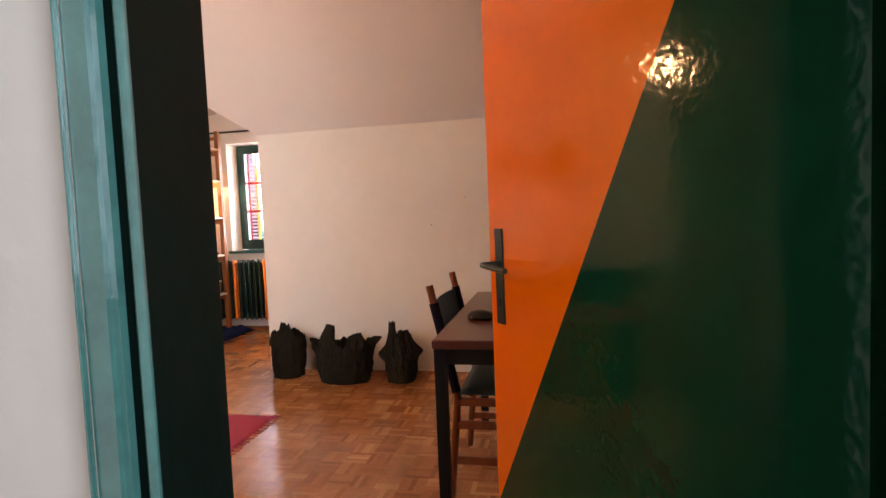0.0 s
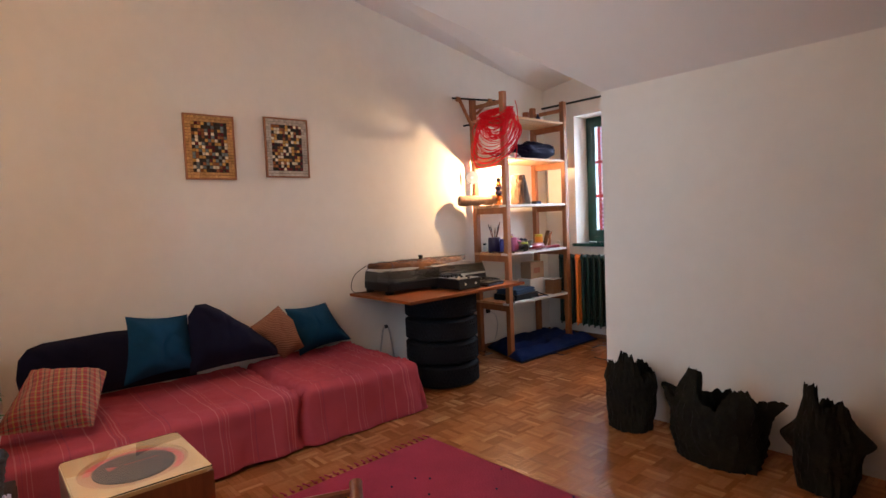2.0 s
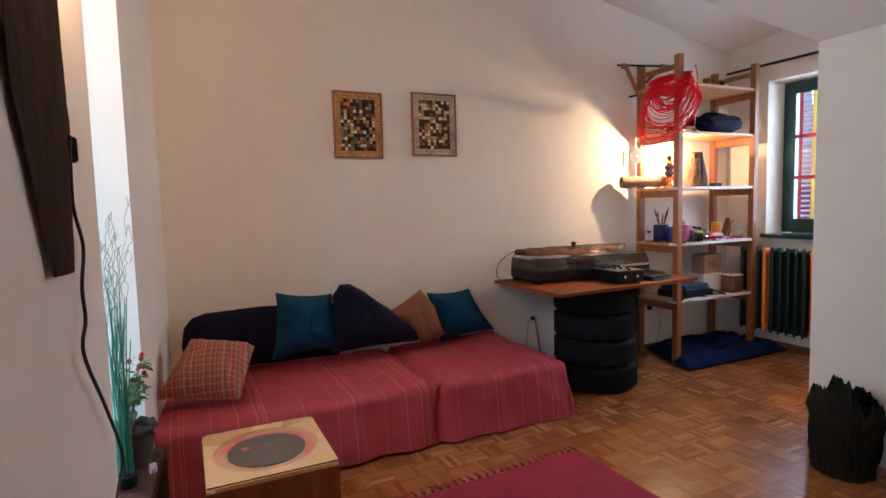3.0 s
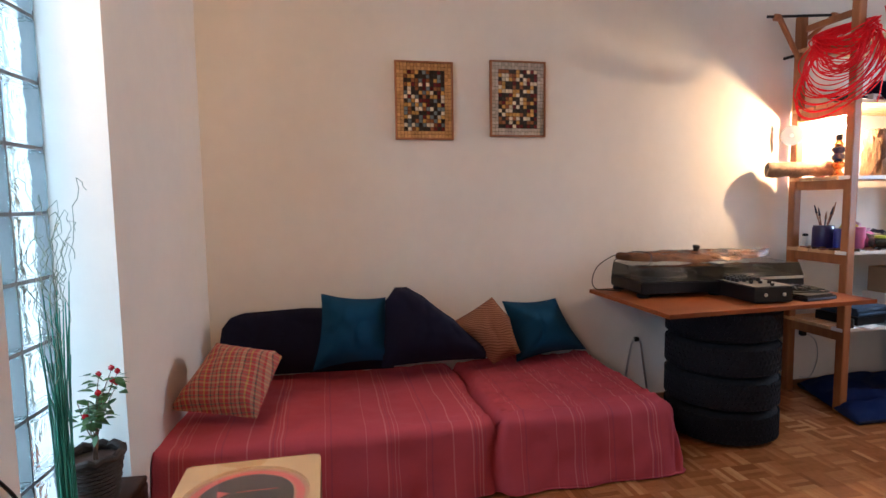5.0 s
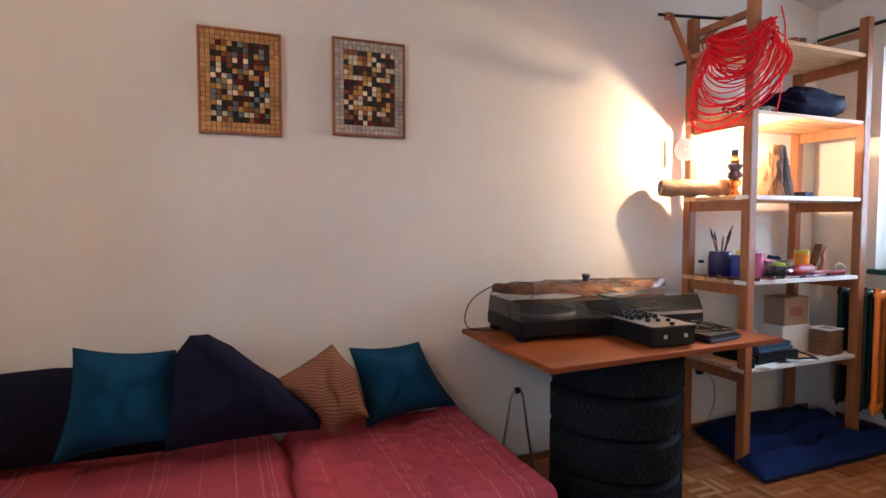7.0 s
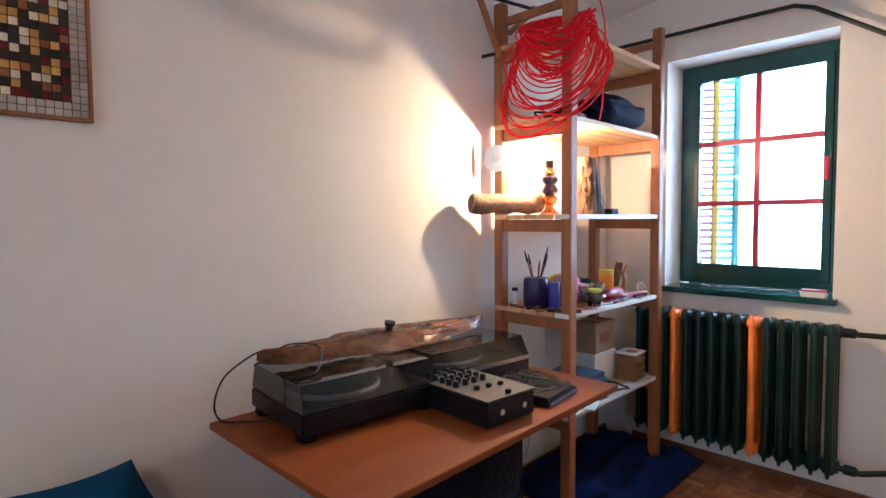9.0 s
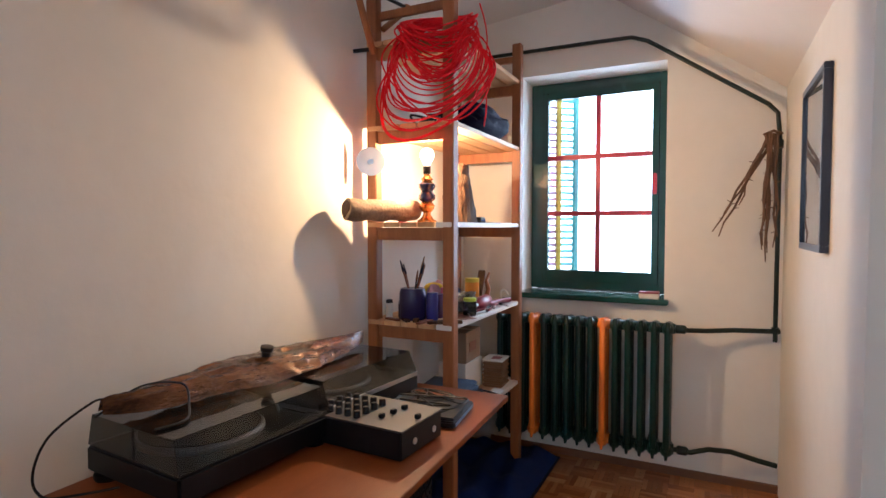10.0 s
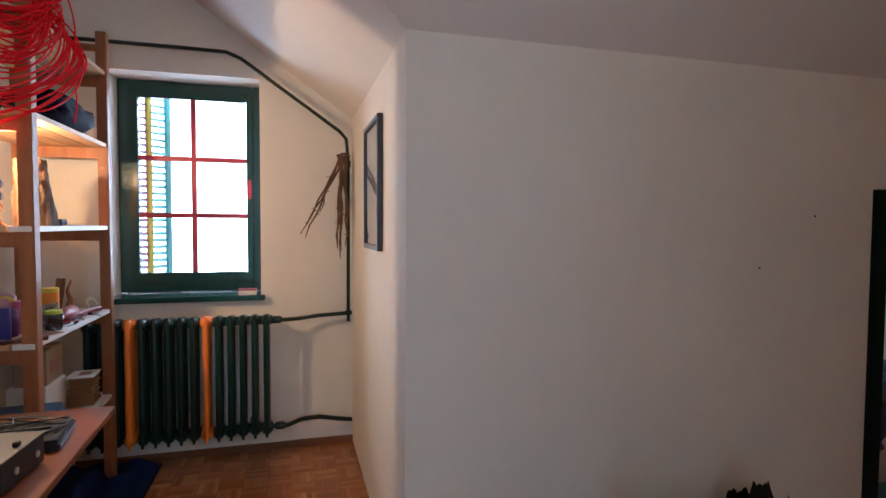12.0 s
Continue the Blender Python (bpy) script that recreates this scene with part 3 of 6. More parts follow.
def bedspread():
    """A striped cloth over both mattresses, hanging over the front and the foot end."""
    x0, x1, y0, y1, top = -4.075, -3.305, 1.665, 3.775, 0.315

    def fn(u, v):
        # u along the bed, v from the wall over the front edge to the hem
        s = u * (y1 - y0 + 0.27) + y0
        t = v * (x1 - x0 + 0.29) + x0
        du, dv = max(0, s - y1), max(0, t - x1)
        d = math.hypot(du, dv)
        px, py, pz = min(t, x1), min(s, y1), top
        # soft rounded edge, then the fall
        if d > 0:
            ang = math.atan2(du, dv)
            r = 0.045
            a = min(d / r, math.pi / 2)
            out = r * math.sin(a) + max(0, d - r * 1.5) * 0.16
            fall = r * (1 - math.cos(a)) + max(0, d - r * 1.5)
            fold = 0.016 * min(1, d / .2) * (math.sin(s * 21 + 2 * noise3(s, 0, 3, 2.0)) * 0.55 + 0.8 * noise3(s, t, 1, 7) + (0.5 * math.sin(ang * 9) if du and dv else 0))
            px += math.cos(ang) * (out + fold)
            py += math.sin(ang) * (out + fold)
            pz -= fall
            hem = 0.010 + 0.012 * max(0, math.sin((s - 1.9) * 2.3)) + 0.006 * noise3(s, 2, 5, 6)
            full = 0.265
            if dv > 0 or du > 0:
                k = min(1, d / 0.285)
                pz = top - (top - hem) * min(1, fall / full)
        seam = math.exp(-((s - 2.985 - .03 * noise3(t, 0, 0, 4)) / 0.022) ** 2)
        pz -= 0.052 * seam * (1 if d == 0 else max(0, 1 - d / .15))
        px -= 0.035 * seam * (1 if dv > 0 else 0)
        w = 0.012 * noise3(s, t, 0, 5) + 0.009 * noise3(s, t, 7, 13)
        if d == 0:
            wr = abs(noise3(s * 1.0, t * 2.6, 4, 6.5))
            pz += w + 0.006 * (s > 2.985) + 0.008 * max(0, 0.18 - wr) / .18 * (0.3 + (s > 2.9)) + 0.012 * math.exp(-((t - x0) / .08) ** 2)
        else:
            px += w
            py += w * 0.5
        return (px, py, pz)

    root = thing("bedspread", "pinkish red striped cotton bedspread draped over the low bed", "bedspread")
    ob = part("cloth", grid_mesh(220, 90, fn), SPREAD, root, smooth=True)
    hem = [tuple(Vector(fn(i / 120, 1.0))) for i in range(121)] + [tuple(Vector(fn(1.0, 1 - i / 60))) for i in range(1, 50)]
    part("hem", tube(hem, .004, 6), SPREAD, root, smooth=True)
    m = ob.modifiers.new("thickness", "SOLIDIFY")
    m.thickness, m.offset = 0.003, -1


sofa_bed()
bedspread()


def cushion(name, label, outline, thick, m, mat, n=64, rings=14, pinch=0.0, wrinkle=0.011, seed=0):
    """A stuffed cushion over an outline of corners in its own x, y plane, sewn at the rim."""
    pts = [Vector((*p, 0)) for p in outline]
    cx = sum((p for p in pts), Vector()) / len(pts)
    per = []
    k = len(pts)
    each = n // k
    for i in range(k):
        a, b = pts[i], pts[(i + 1) % k]
        mid_in = (cx - (a + b) / 2).normalized()
        for j in range(each):
            t = j / each
            per.append(a.lerp(b, t) + mid_in * pinch * 4 * t * (1 - t) * (b - a).length)
    n = len(per)
    bm = bmesh.new()
    top, bot = [], []
    for side in (1, -1):
        rows = []
        for r in range(1, rings):
            f = r / rings
            row = []
            for q in per:
                p = cx.lerp(q, f)
                h = thick * (1 - f ** 2.6) ** 0.62
                row.append(bm.verts.new((p.x, p.y, side * h)))
            rows.append(row)
        (top if side > 0 else bot).extend(rows)
    rim = [bm.verts.new(q) for q in per]
    for rows, flip in ((top, False), (bot, True)):
        c = bm.verts.new((cx.x, cx.y, (1, -1)[flip] * thick))
        for i in range(n):
            j = (i + 1) % n
            f = [c, rows[0][i], rows[0][j]]
            bm.faces.new(f[::-1] if flip else f)
            for a, b in list(zip(rows, rows[1:])) + [(rows[-1], rim)]:
                f = [a[i], b[i], b[j], a[j]]
                bm.faces.new(f[::-1] if flip else f)
    soft = [v for v in bm.verts if abs(v.co.z) > thick * .30]
    for _ in range(14):
        bmesh.ops.smooth_vert(bm, verts=soft, factor=.5, use_axis_x=True, use_axis_y=True, use_axis_z=True)
    for v in bm.verts:
        p, side = v.co.copy(), math.copysign(1, v.co.z)
        near = min(1, abs(p.z) / (thick * .5))
        crease = max(0, .16 - abs(noise3(p.x * 1.6 + seed, p.y, side, 5))) / .16
        v.co.z += side * near * wrinkle * (1.1 * noise3(p.x + seed, p.y, side, 7) + .6 * noise3(p.x, p.y + seed, side, 19) - .9 * crease)
    root = thing(name, label, "cushion", m)
    part("cover", bm, mat, root, smooth=True)
    seam = [tuple(q) for q in per]
    part("piping", tube(seam, 0.0028, 6, closed=True), mat, root, smooth=True)
    return root


def lean(x, y, z, tilt, spin=0.0, yaw=0.0):
    """A frame whose x runs along the wall (+y of the room), whose y goes up the wall, leaning back by tilt."""
    base = Matrix(((0, 0, 1, 0), (1, 0, 0, 0), (0, 1, 0, 0), (0, 0, 0, 1)))
    return Matrix.Translation((x, y, z)) @ Matrix.Rotation(radians(yaw), 4, "Z") @ Matrix.Rotation(radians(-tilt), 4, "Y") @ base @ Matrix.Rotation(radians(spin), 4, "Z")


cushion("back_cushion", "long dark navy back cushion leaning on the wall", [(-.40, -.14), (.44, -.16), (.44, .15), (.0, .175), (-.30, .165), (-.365, .145), (-.405, .095), (-.42, .0)], 0.07, lean(-3.99, 2.20, 0.515, 8), NAVY, 66, seed=1)
cushion("teal_cushion", "teal cotton cushion between the navy ones", [(-.205, -.175), (.19, -.155), (.165, .165), (-.155, .20)], 0.085, lean(-3.905, 2.435, 0.575, 14), TEAL, pinch=0.055, seed=2)
cushion("navy_cushion", "large dark navy cushion slumped to a point", [(-.225, -.18), (.31, -.175), (.32, -.12), (.15, .04), (.0, .165), (-.08, .215), (-.14, .215), (-.19, .15)], 0.10, lean(-3.88, 2.79, 0.578, 16), NAVY, 66, pinch=0.02, wrinkle=0.012, seed=3)
cushion("brown_cushion", "brown ribbed cushion standing on one corner", [(-.235, .045), (.01, -.165), (.16, -.12), (.115, .07), (.03, .180)], 0.085, lean(-3.89, 3.14, 0.535, 15), BROWN_STRIPE, pinch=0.03, seed=4)
cushion("teal_cushion", "teal cotton cushion at the foot of the bed", [(-.135, -.190), (.280, -.150), (.125, .145), (-.190, .145)], 0.095, lean(-4.00, 3.45, 0.525, 14), TEAL, pinch=0.055, seed=5)
cushion("plaid_cushion", "red and tan plaid wool cushion leaning in the corner", [(-.205, -.115), (.165, -.150), (.215, .12), (.18, .145), (-.085, .185)], 0.120, lean(-3.545, 1.880, 0.478, 42, 0, -14), PLAID, 65, pinch=0.012, seed=6)

# ---- pictures ----
MOSAIC = [material("mosaic_" + nme, c, 0.2, 0.25, 20, coat=0.4, per_object=0.25) for nme, c in (
    ("black", (0.035, 0.028, 0.024)), ("cream", (0.66, 0.56, 0.38)), ("ochre", (0.52, 0.28, 0.07)), ("brown", (0.24, 0.09, 0.035)), ("slate", (0.14, 0.17, 0.17)), ("wine", (0.11, 0.018, 0.02)))]


def mosaic_picture(y, z, w, h, label, tile_mats, border_mat, frame_mat):
    p = thing("mosaic_picture", label, "picture", pose(LX + .002, y, z))
    bm = box(0, 0.022, -w / 2, w / 2, -h / 2, -h / 2 + .008)
    box(0, 0.022, -w / 2, w / 2, h / 2 - .008, h / 2, bm=bm)
    box(0, 0.022, -w / 2, -w / 2 + .008, -h / 2 + .008, h / 2 - .008, bm=bm)
    box(0, 0.022, w / 2 - .008, w / 2, -h / 2 + .008, h / 2 - .008, bm=bm)
    part("frame", bm, frame_mat, p)
    part("backing", box(0, 0.012, -w / 2 + .008, w / 2 - .008, -h / 2 + .008, h / 2 - .008), MOSAIC[0], p)
    rnd = random.Random(int(y * 100))
    # inner field of small glossy tiles
    fw, fh = w - 0.018 - 4 * (w - .018) / round((w - .018) / .0185), h - 0.018 - 4 * (h - .018) / round((h - .018) / .0185)
    nx, nz = 11, 15
    sx, sz = fw / nx, fh / nz
    mesh = {}
    for i in range(nx):
        for j in range(nz):
            mt = rnd.choices(tile_mats, (4, 2, 3, 2, 2, 2))[0] if (i + j) % 2 else rnd.choices(tile_mats, (4, 2, 2, 2, 2, 1))[0]
            if mt.name not in mesh:
                b = box(0.011, 0.0155, -sx * .44, sx * .44, -sz * .44, sz * .44, 0.0)
                o = part("mosaic_tile", b, mt, p)
                mesh[mt.name] = o.data
            else:
                o = new("mosaic_tile", mesh[mt.name])
                o.parent = p
            o.location = (0, -fw / 2 + sx * (i + .5), -fh / 2 + sz * (j + .5))
    bt = bmesh.new()
    nbx, nbz = round((w - .018) / .0185), round((h - .018) / .0185)
    bx, bz = (w - .018) / nbx, (h - .018) / nbz
    for i in range(nbx):
        for j in range(nbz):
            yy, zz = -w / 2 + .009 + bx * (i + .5), -h / 2 + .009 + bz * (j + .5)
            if abs(yy) > fw / 2 + .004 or abs(zz) > fh / 2 + .004:
                box(0.011, 0.0165, yy - bx * .45, yy + bx * .45, zz - bz * .45, zz + bz * .45, bm=bt)
    part("border_tiles", bt, border_mat, p, "border of small shiny square tiles", kind="stuff")


GOLD_TILE = material("gold_glass_tile", (0.50, 0.27, 0.10), 0.18, 0.2, 9, per_island=0.2)
SILVER_TILE = material("silver_glass_tile", (0.46, 0.40, 0.33), 0.18, 0.2, 9, metal=0.1, per_island=0.2)
mosaic_picture(2.845, 1.757, 0.312, 0.408, "mosaic picture in a golden tiled frame hung on the wall", MOSAIC, GOLD_TILE, PINE)
mosaic_picture(3.368, 1.778, 0.318, 0.408, "darker mosaic picture in a silvery tiled frame hung on the wall", [MOSAIC[k] for k in (0, 1, 2, 5, 3, 0)], SILVER_TILE, PINE)

# ---- tyres and board ----
def tyre(z):
    t = thing("tyre", "worn black car tyre lying flat in the stack", "tyre", pose(-3.63, 4.335, z, 0, 0, z * 400), "tyres under the board")
    w, ro, ri = 0.169, 0.272, 0.165
    prof = [(ri, .02), (ri + .012, .005), (ri + .03, 0.002), (ro - .045, 0.0), (ro - .018, .010), (ro - .004, .028), (ro, .036)]
    for k in range(4):
        z0 = .036 + k * .0255
        prof += [(ro, z0), (ro, z0 + .017), (ro - .009, z0 + .018), (ro - .009, z0 + .0245)]
    prof += [(ro, w - .036), (ro - .004, w - .028), (ro - .018, w - .010), (ro - .045, w), (ri + .03, w - .002), (ri + .012, w - .005), (ri, w - .02)]
    bm = bmesh.new()
    seg = 56
    rings = [[bm.verts.new((r * math.cos(2 * math.pi * k / seg), r * math.sin(2 * math.pi * k / seg), zz)) for k in range(seg)] for r, zz in prof]
    for u, v in zip(rings, rings[1:] + rings[:1]):
        for k in range(seg):
            bm.faces.new((u[k], u[(k + 1) % seg], v[(k + 1) % seg], v[k]))
    bmesh.ops.recalc_face_normals(bm, faces=bm.faces)
    part("carcass", bm, RUBBER, t, smooth=True)
    bt = bmesh.new()
    for k in range(64):
        a = 2 * math.pi * k / 64
        for q in range(5):
            zz = .022 + q * .0265
            m = Matrix.Rotation(a + (q % 2) * .05, 4, "Z") @ Matrix.Translation((ro, 0, zz + .008)) @ Matrix.Rotation(0.35 * (1 if q > 2 else -1), 4, "X")
            box(-.004, .0035, -.0095, .0095, -.0085, .0105, bm=bt, m=m)
    part("tread", bt, RUBBER, t, "blocky tread", kind="stuff")


for i in range(4):
    tyre(0.0005 + i * .1705)

board = thing("table_board", "orange-brown veneered board lying on the tyres", "board", pose(-3.70, 4.40, 0.684))
part("top", prism([(.395, -.60), (.345, .605), (-.365, .595), (-.355, -.605)], 0, .021, bevel=0.002), BOARD_WOOD, board)


def turntable(y, label):
    t = thing("turntable", label, "turntable", pose(-3.855, y, 0.705, 0, 0, -4))
    for x in (-.14, .14):
        for yy in (-.205, .205):
            part("foot", turned([(.030, 0), (.033, .006), (.033, .016), (.022, .022)], 16, m=pose(x, yy, 0)), BLACK_PLASTIC, t, smooth=True)
    part("plinth", box(-.175, .185, -.238, .238, .022, .085, 0.006), BLACK_PLASTIC, t, "black plinth")
    if y > 4.5:
        part("trim", box(.1855, .188, -.233, .233, .074, .088), STEEL, t, "thin bright trim strip")
    part("platter", turned([(.150, .086), (.153, .090), (.153, .098), (.148, .103), (.01, .103)], 48, m=pose(-.005, -.045, 0)), STEEL, t, "metal platter with a dark mat", smooth=True)
    part("slipmat", turned([(.143, .1035), (.143, .106), (.004, .106)], 48, m=pose(-.005, -.045, 0)), RUBBER, t)
    part("spindle", turned([(.004, .103), (.004, .116), (.002, .118)], 12, m=pose(-.005, -.045, 0)), STEEL, t, smooth=True)
    part("tonearm_base", turned([(.030, .085), (.030, .093), (.018, .096), (.018, .112), (.010, .114)], 20, m=pose(-.11, .165, 0)), STEEL, t, smooth=True)
    part("tonearm", tube([(-.13, .165, .118), (-.08, .165, .118), (.05, .150, .114), (.10, .115, .110)], .004, 8), STEEL, t)
    part("pitch_slider", box(.03, .12, .190, .20, .085, .089), SILVER, t)
    bm = bmesh.new()
    lo = [(-.172, -.235), (.182, -.235), (.182, .235), (-.172, .235)]
    hi = [(-.165, -.228), (.152, -.228), (.152, .228), (-.165, .228)]
    def shell(off, z0, z1):
        a = [bm.verts.new((x - off * (1 if x > 0 else -1), y2 - off * (1 if y2 > 0 else -1), z0)) for x, y2 in lo]
        b = [bm.verts.new((x - off * (1 if x > 0 else -1), y2 - off * (1 if y2 > 0 else -1), z1)) for x, y2 in hi]
        return a, b
    a, b = shell(0, .087, .158)
    c, d = shell(.003, .087, .155)
    for k in range(4):
        j = (k + 1) % 4
        bm.faces.new((a[k], a[j], b[j], b[k]))
        bm.faces.new((c[j], c[k], d[k], d[j]))
        bm.faces.new((a[j], a[k], c[k], c[j]))
    bm.faces.new(b)
    bm.faces.new(d[::-1])
    lid = part("dust_cover", bm, SMOKED, t, "smoked clear acrylic dust cover")
    lid.visible_shadow = False
    return t


turntable(4.15, "black record player with its smoked lid shut on the board")
turntable(4.645, "black record player under the end of the bark piece")


def mixer():
    t = thing("audio_mixer", "small black mixer with a silver control panel", "mixer", pose(-3.56, 4.445, 0.705, 0, 0, -3))
    for x in (-.13, .13):
        for y in (-.07, .07):
            part("foot", turned([(.008, 0), (.008, .006)], 12, m=pose(x, y, 0)), RUBBER, t)
    part("case", box(-.158, .158, -.105, .105, .006, .082, 0.003), BLACK_PLASTIC, t)
    part("control_panel", box(-.162, .162, -.108, .108, .082, .086, 0.001), SILVER, t, "silver control panel")
    knob0 = None
    for i in range(5):
        for j in range(4):
            x, y = -.135 + i * .032, -.075 + j * .040
            b = turned([(.0105, .085), (.0100, .100), (.008, .105)], 12)
            if knob0 is None:
                knob0 = part("knob", b, BLACK_PLASTIC, t, smooth=True)
                o = knob0
            else:
                b.free()
                o = new("knob", knob0.data)
                o.parent = t
            o.location = (x, y, 0)
    for k, (x, y) in enumerate(((.06, -.045), (.06, 0.0), (.06, .045), (.125, 0.0))):
        part("fader_slot", box(x - .03, x + .03, y - .0015, y + .0015, .085, .0856), BLACK_PLASTIC, t)
        part("fader", box(x - .012 + k * .008, x + .002 + k * .008, y - .008, y + .008, .086, .099, 0.002), BLACK_PLASTIC, t)
    for y in (-.05, .05):
        part("socket", turned([(.009, 0), (.009, .003), (.005, .0035)], 14, m=pose(.165, y, .045, 0, 90, 0)), STEEL, t)
    for y in (-.06, -.02, .02):
        part("lettering", box(.12, .15, y, y + .003, .085, .0854), CARD_WHITE, t)


mixer()
ctrl = thing("keyboard_controller", "flat black folding controller with cables lying on it", "controller", pose(-3.53, 4.70, 0.705, 0, 0, 8))
part("body", box(-.13, .13, -.11, .11, .002, .022, 0.004), BLACK_PLASTIC, ctrl)
part("lid", box(-.125, .125, -.10, .09, .022, .030, 0.003), BLACK_PLASTIC, ctrl)
part("edge_strip", box(.1305, .132, -.10, .10, .006, .016), material("blue_grey_plastic", (0.08, 0.12, 0.2), 0.4), ctrl)


def cable(name, label, pts, r=0.003, mat=BLACK_PLASTIC, fine=8):
    out = []
    P = [Vector(p) for p in pts]
    P = [P[0]] + P + [P[-1]]
    for i in range(1, len(P) - 2):
        for k in range(fine):
            t = k / fine
            a, b, c, d = P[i - 1], P[i], P[i + 1], P[i + 2]
            out.append(0.5 * ((2 * b) + (c - a) * t + (2 * a - 5 * b + 4 * c - d) * t * t + (3 * b - a - 3 * c + d) * t ** 3))
    out.append(P[-1])
    ob = part(name, tube(out, r, 8), mat, smooth=True)
    return tagged(ob, label, "cable")


rnd = random.Random(5)
for k in range(5):
    pts = [(-3.53 + rnd.uniform(-.10, .12), 4.70 + rnd.uniform(-.10, .10), 0.740 + rnd.uniform(0, .02)) for _ in range(7)]
    cable("audio_cable", "thin black audio cable tangled on the controller", pts, 0.0025)
cable("power_cable", "black cable looping off the board beside the record player", [(-4.02, 3.96, .893), (-4.01, 3.92, .90), (-4.04, 3.84, .84), (-4.05, 3.81, .76), (-4.03, 3.82, .712), (-3.98, 3.86, .710), (-3.93, 3.93, .709)], 0.003)
cable("thin_cable", "thin black cable resting on the bark and the lid", [(-3.97, 3.90, .875), (-3.95, 4.0, .925), (-3.90, 4.08, .918), (-3.84, 4.05, .880), (-3.79, 4.00, .868), (-3.80, 3.93, .867)], 0.0028)


def bark_piece():
    L = 0.945

    def fn(u, v):
        s = u * L
        wid = 0.100 * (math.sin(math.pi * min(1, max(0, .015 + u * .97))) ** 0.75) * (1 + .18 * noise3(s, 0, 0, 6))
        a = (v - .5) * 2
        y = s
        x = a * wid + .015 * noise3(s, 3, 0, 4)
        z = 0.035 * (1 - a * a) + .010 * noise3(s, a, 0, 8) + .006 * noise3(s * 3, a * 3, 0, 9)
        return (x, y, z)
    root = thing("bark_slab", "long shiny brown slab of bark lying on the turntable lids", "decoration", pose(-3.955, 3.905, 0.888, 0.0, 12, -4))
    part("slab", grid_mesh(70, 16, fn, 0.006), BARK, root, smooth=True)
    part("cap", turned([(.013, .030), (.014, .050), (.019, .053), (.020, .066), (.012, .068)], 20, m=pose(.0, .48, 0)), BLACK_PLASTIC, root, "small black cap", smooth=True)


bark_piece()

# ---- shelf unit ----
SX0, SX1, SY0, SY1 = -4.02, -3.655, 5.145, 5.985
HEIGHTS = (2.10, 1.745, 1.335, 0.915, 0.480)


def shelf_unit():
    s = thing("shelf_unit", "tall open pine shelf unit with slatted shelves against the wall", "shelf", pose(0, 0, 0))
    for x in (SX0, SX1):
        for y in (SY0, SY1):
            part("post", box(x - .024, x + .024, y - .024, y + .024, 0, 2.295, 0.003), PINE, s)
    for z in HEIGHTS:
        for y in (SY0, SY1):
            part("rail", box(SX0 + .024, SX1 - .024, y - .012, y + .012, z - .075, z - .022, 0.002), PINE, s)
        for k in range(5):
            x = SX0 - .02 + k * .083
            edge = (k == 4 and z < 2)
            w = 0.076 if k < 4 else 0.070
            part("shelf_slat", box(x, x + w, SY0 - .028, SY1 + .03, z - .020, z, 0.002), DAYLIT_SLAT if edge and z < 1.5 else PINE_X, s)
    for y in (SY0 - .02, SY1 - .03):
        part("top_rail", box(SX0, SX1, y + .025, y + .045, 2.20, 2.235, 0.002), PINE, s)
    return s


shelf_unit()
rod = thing("clothes_rod", "dark metal rod with wooden holders above the shelf unit", "rod")
part("bar", tube([(-3.975, 4.86, 2.266), (-3.925, 5.34, 2.288)], .008, 10), BLACK_METAL, rod)
for x, y, z in ((-3.967, 4.92, 2.262), (-3.932, 5.28, 2.279)):
    part("holder", turned([(.012, -.022), (.021, -.012), (.021, .014), (.010, .022)], 14, m=pose(x, y, z, 90, 0, 0)), PINE, rod, smooth=True)
part("stay", tube([(-3.967, 4.93, 2.27), (-4.00, 5.11, 2.05)], .015, 8), PINE, rod)
part("stay", tube([(-3.932, 5.28, 2.28), (-3.98, 5.155, 2.16)], .013, 8), PINE, rod)
part("hook", tube([(-4.085, 5.09, 2.065), (-4.0, 5.10, 2.065)], .009, 8), BLACK_METAL, rod)


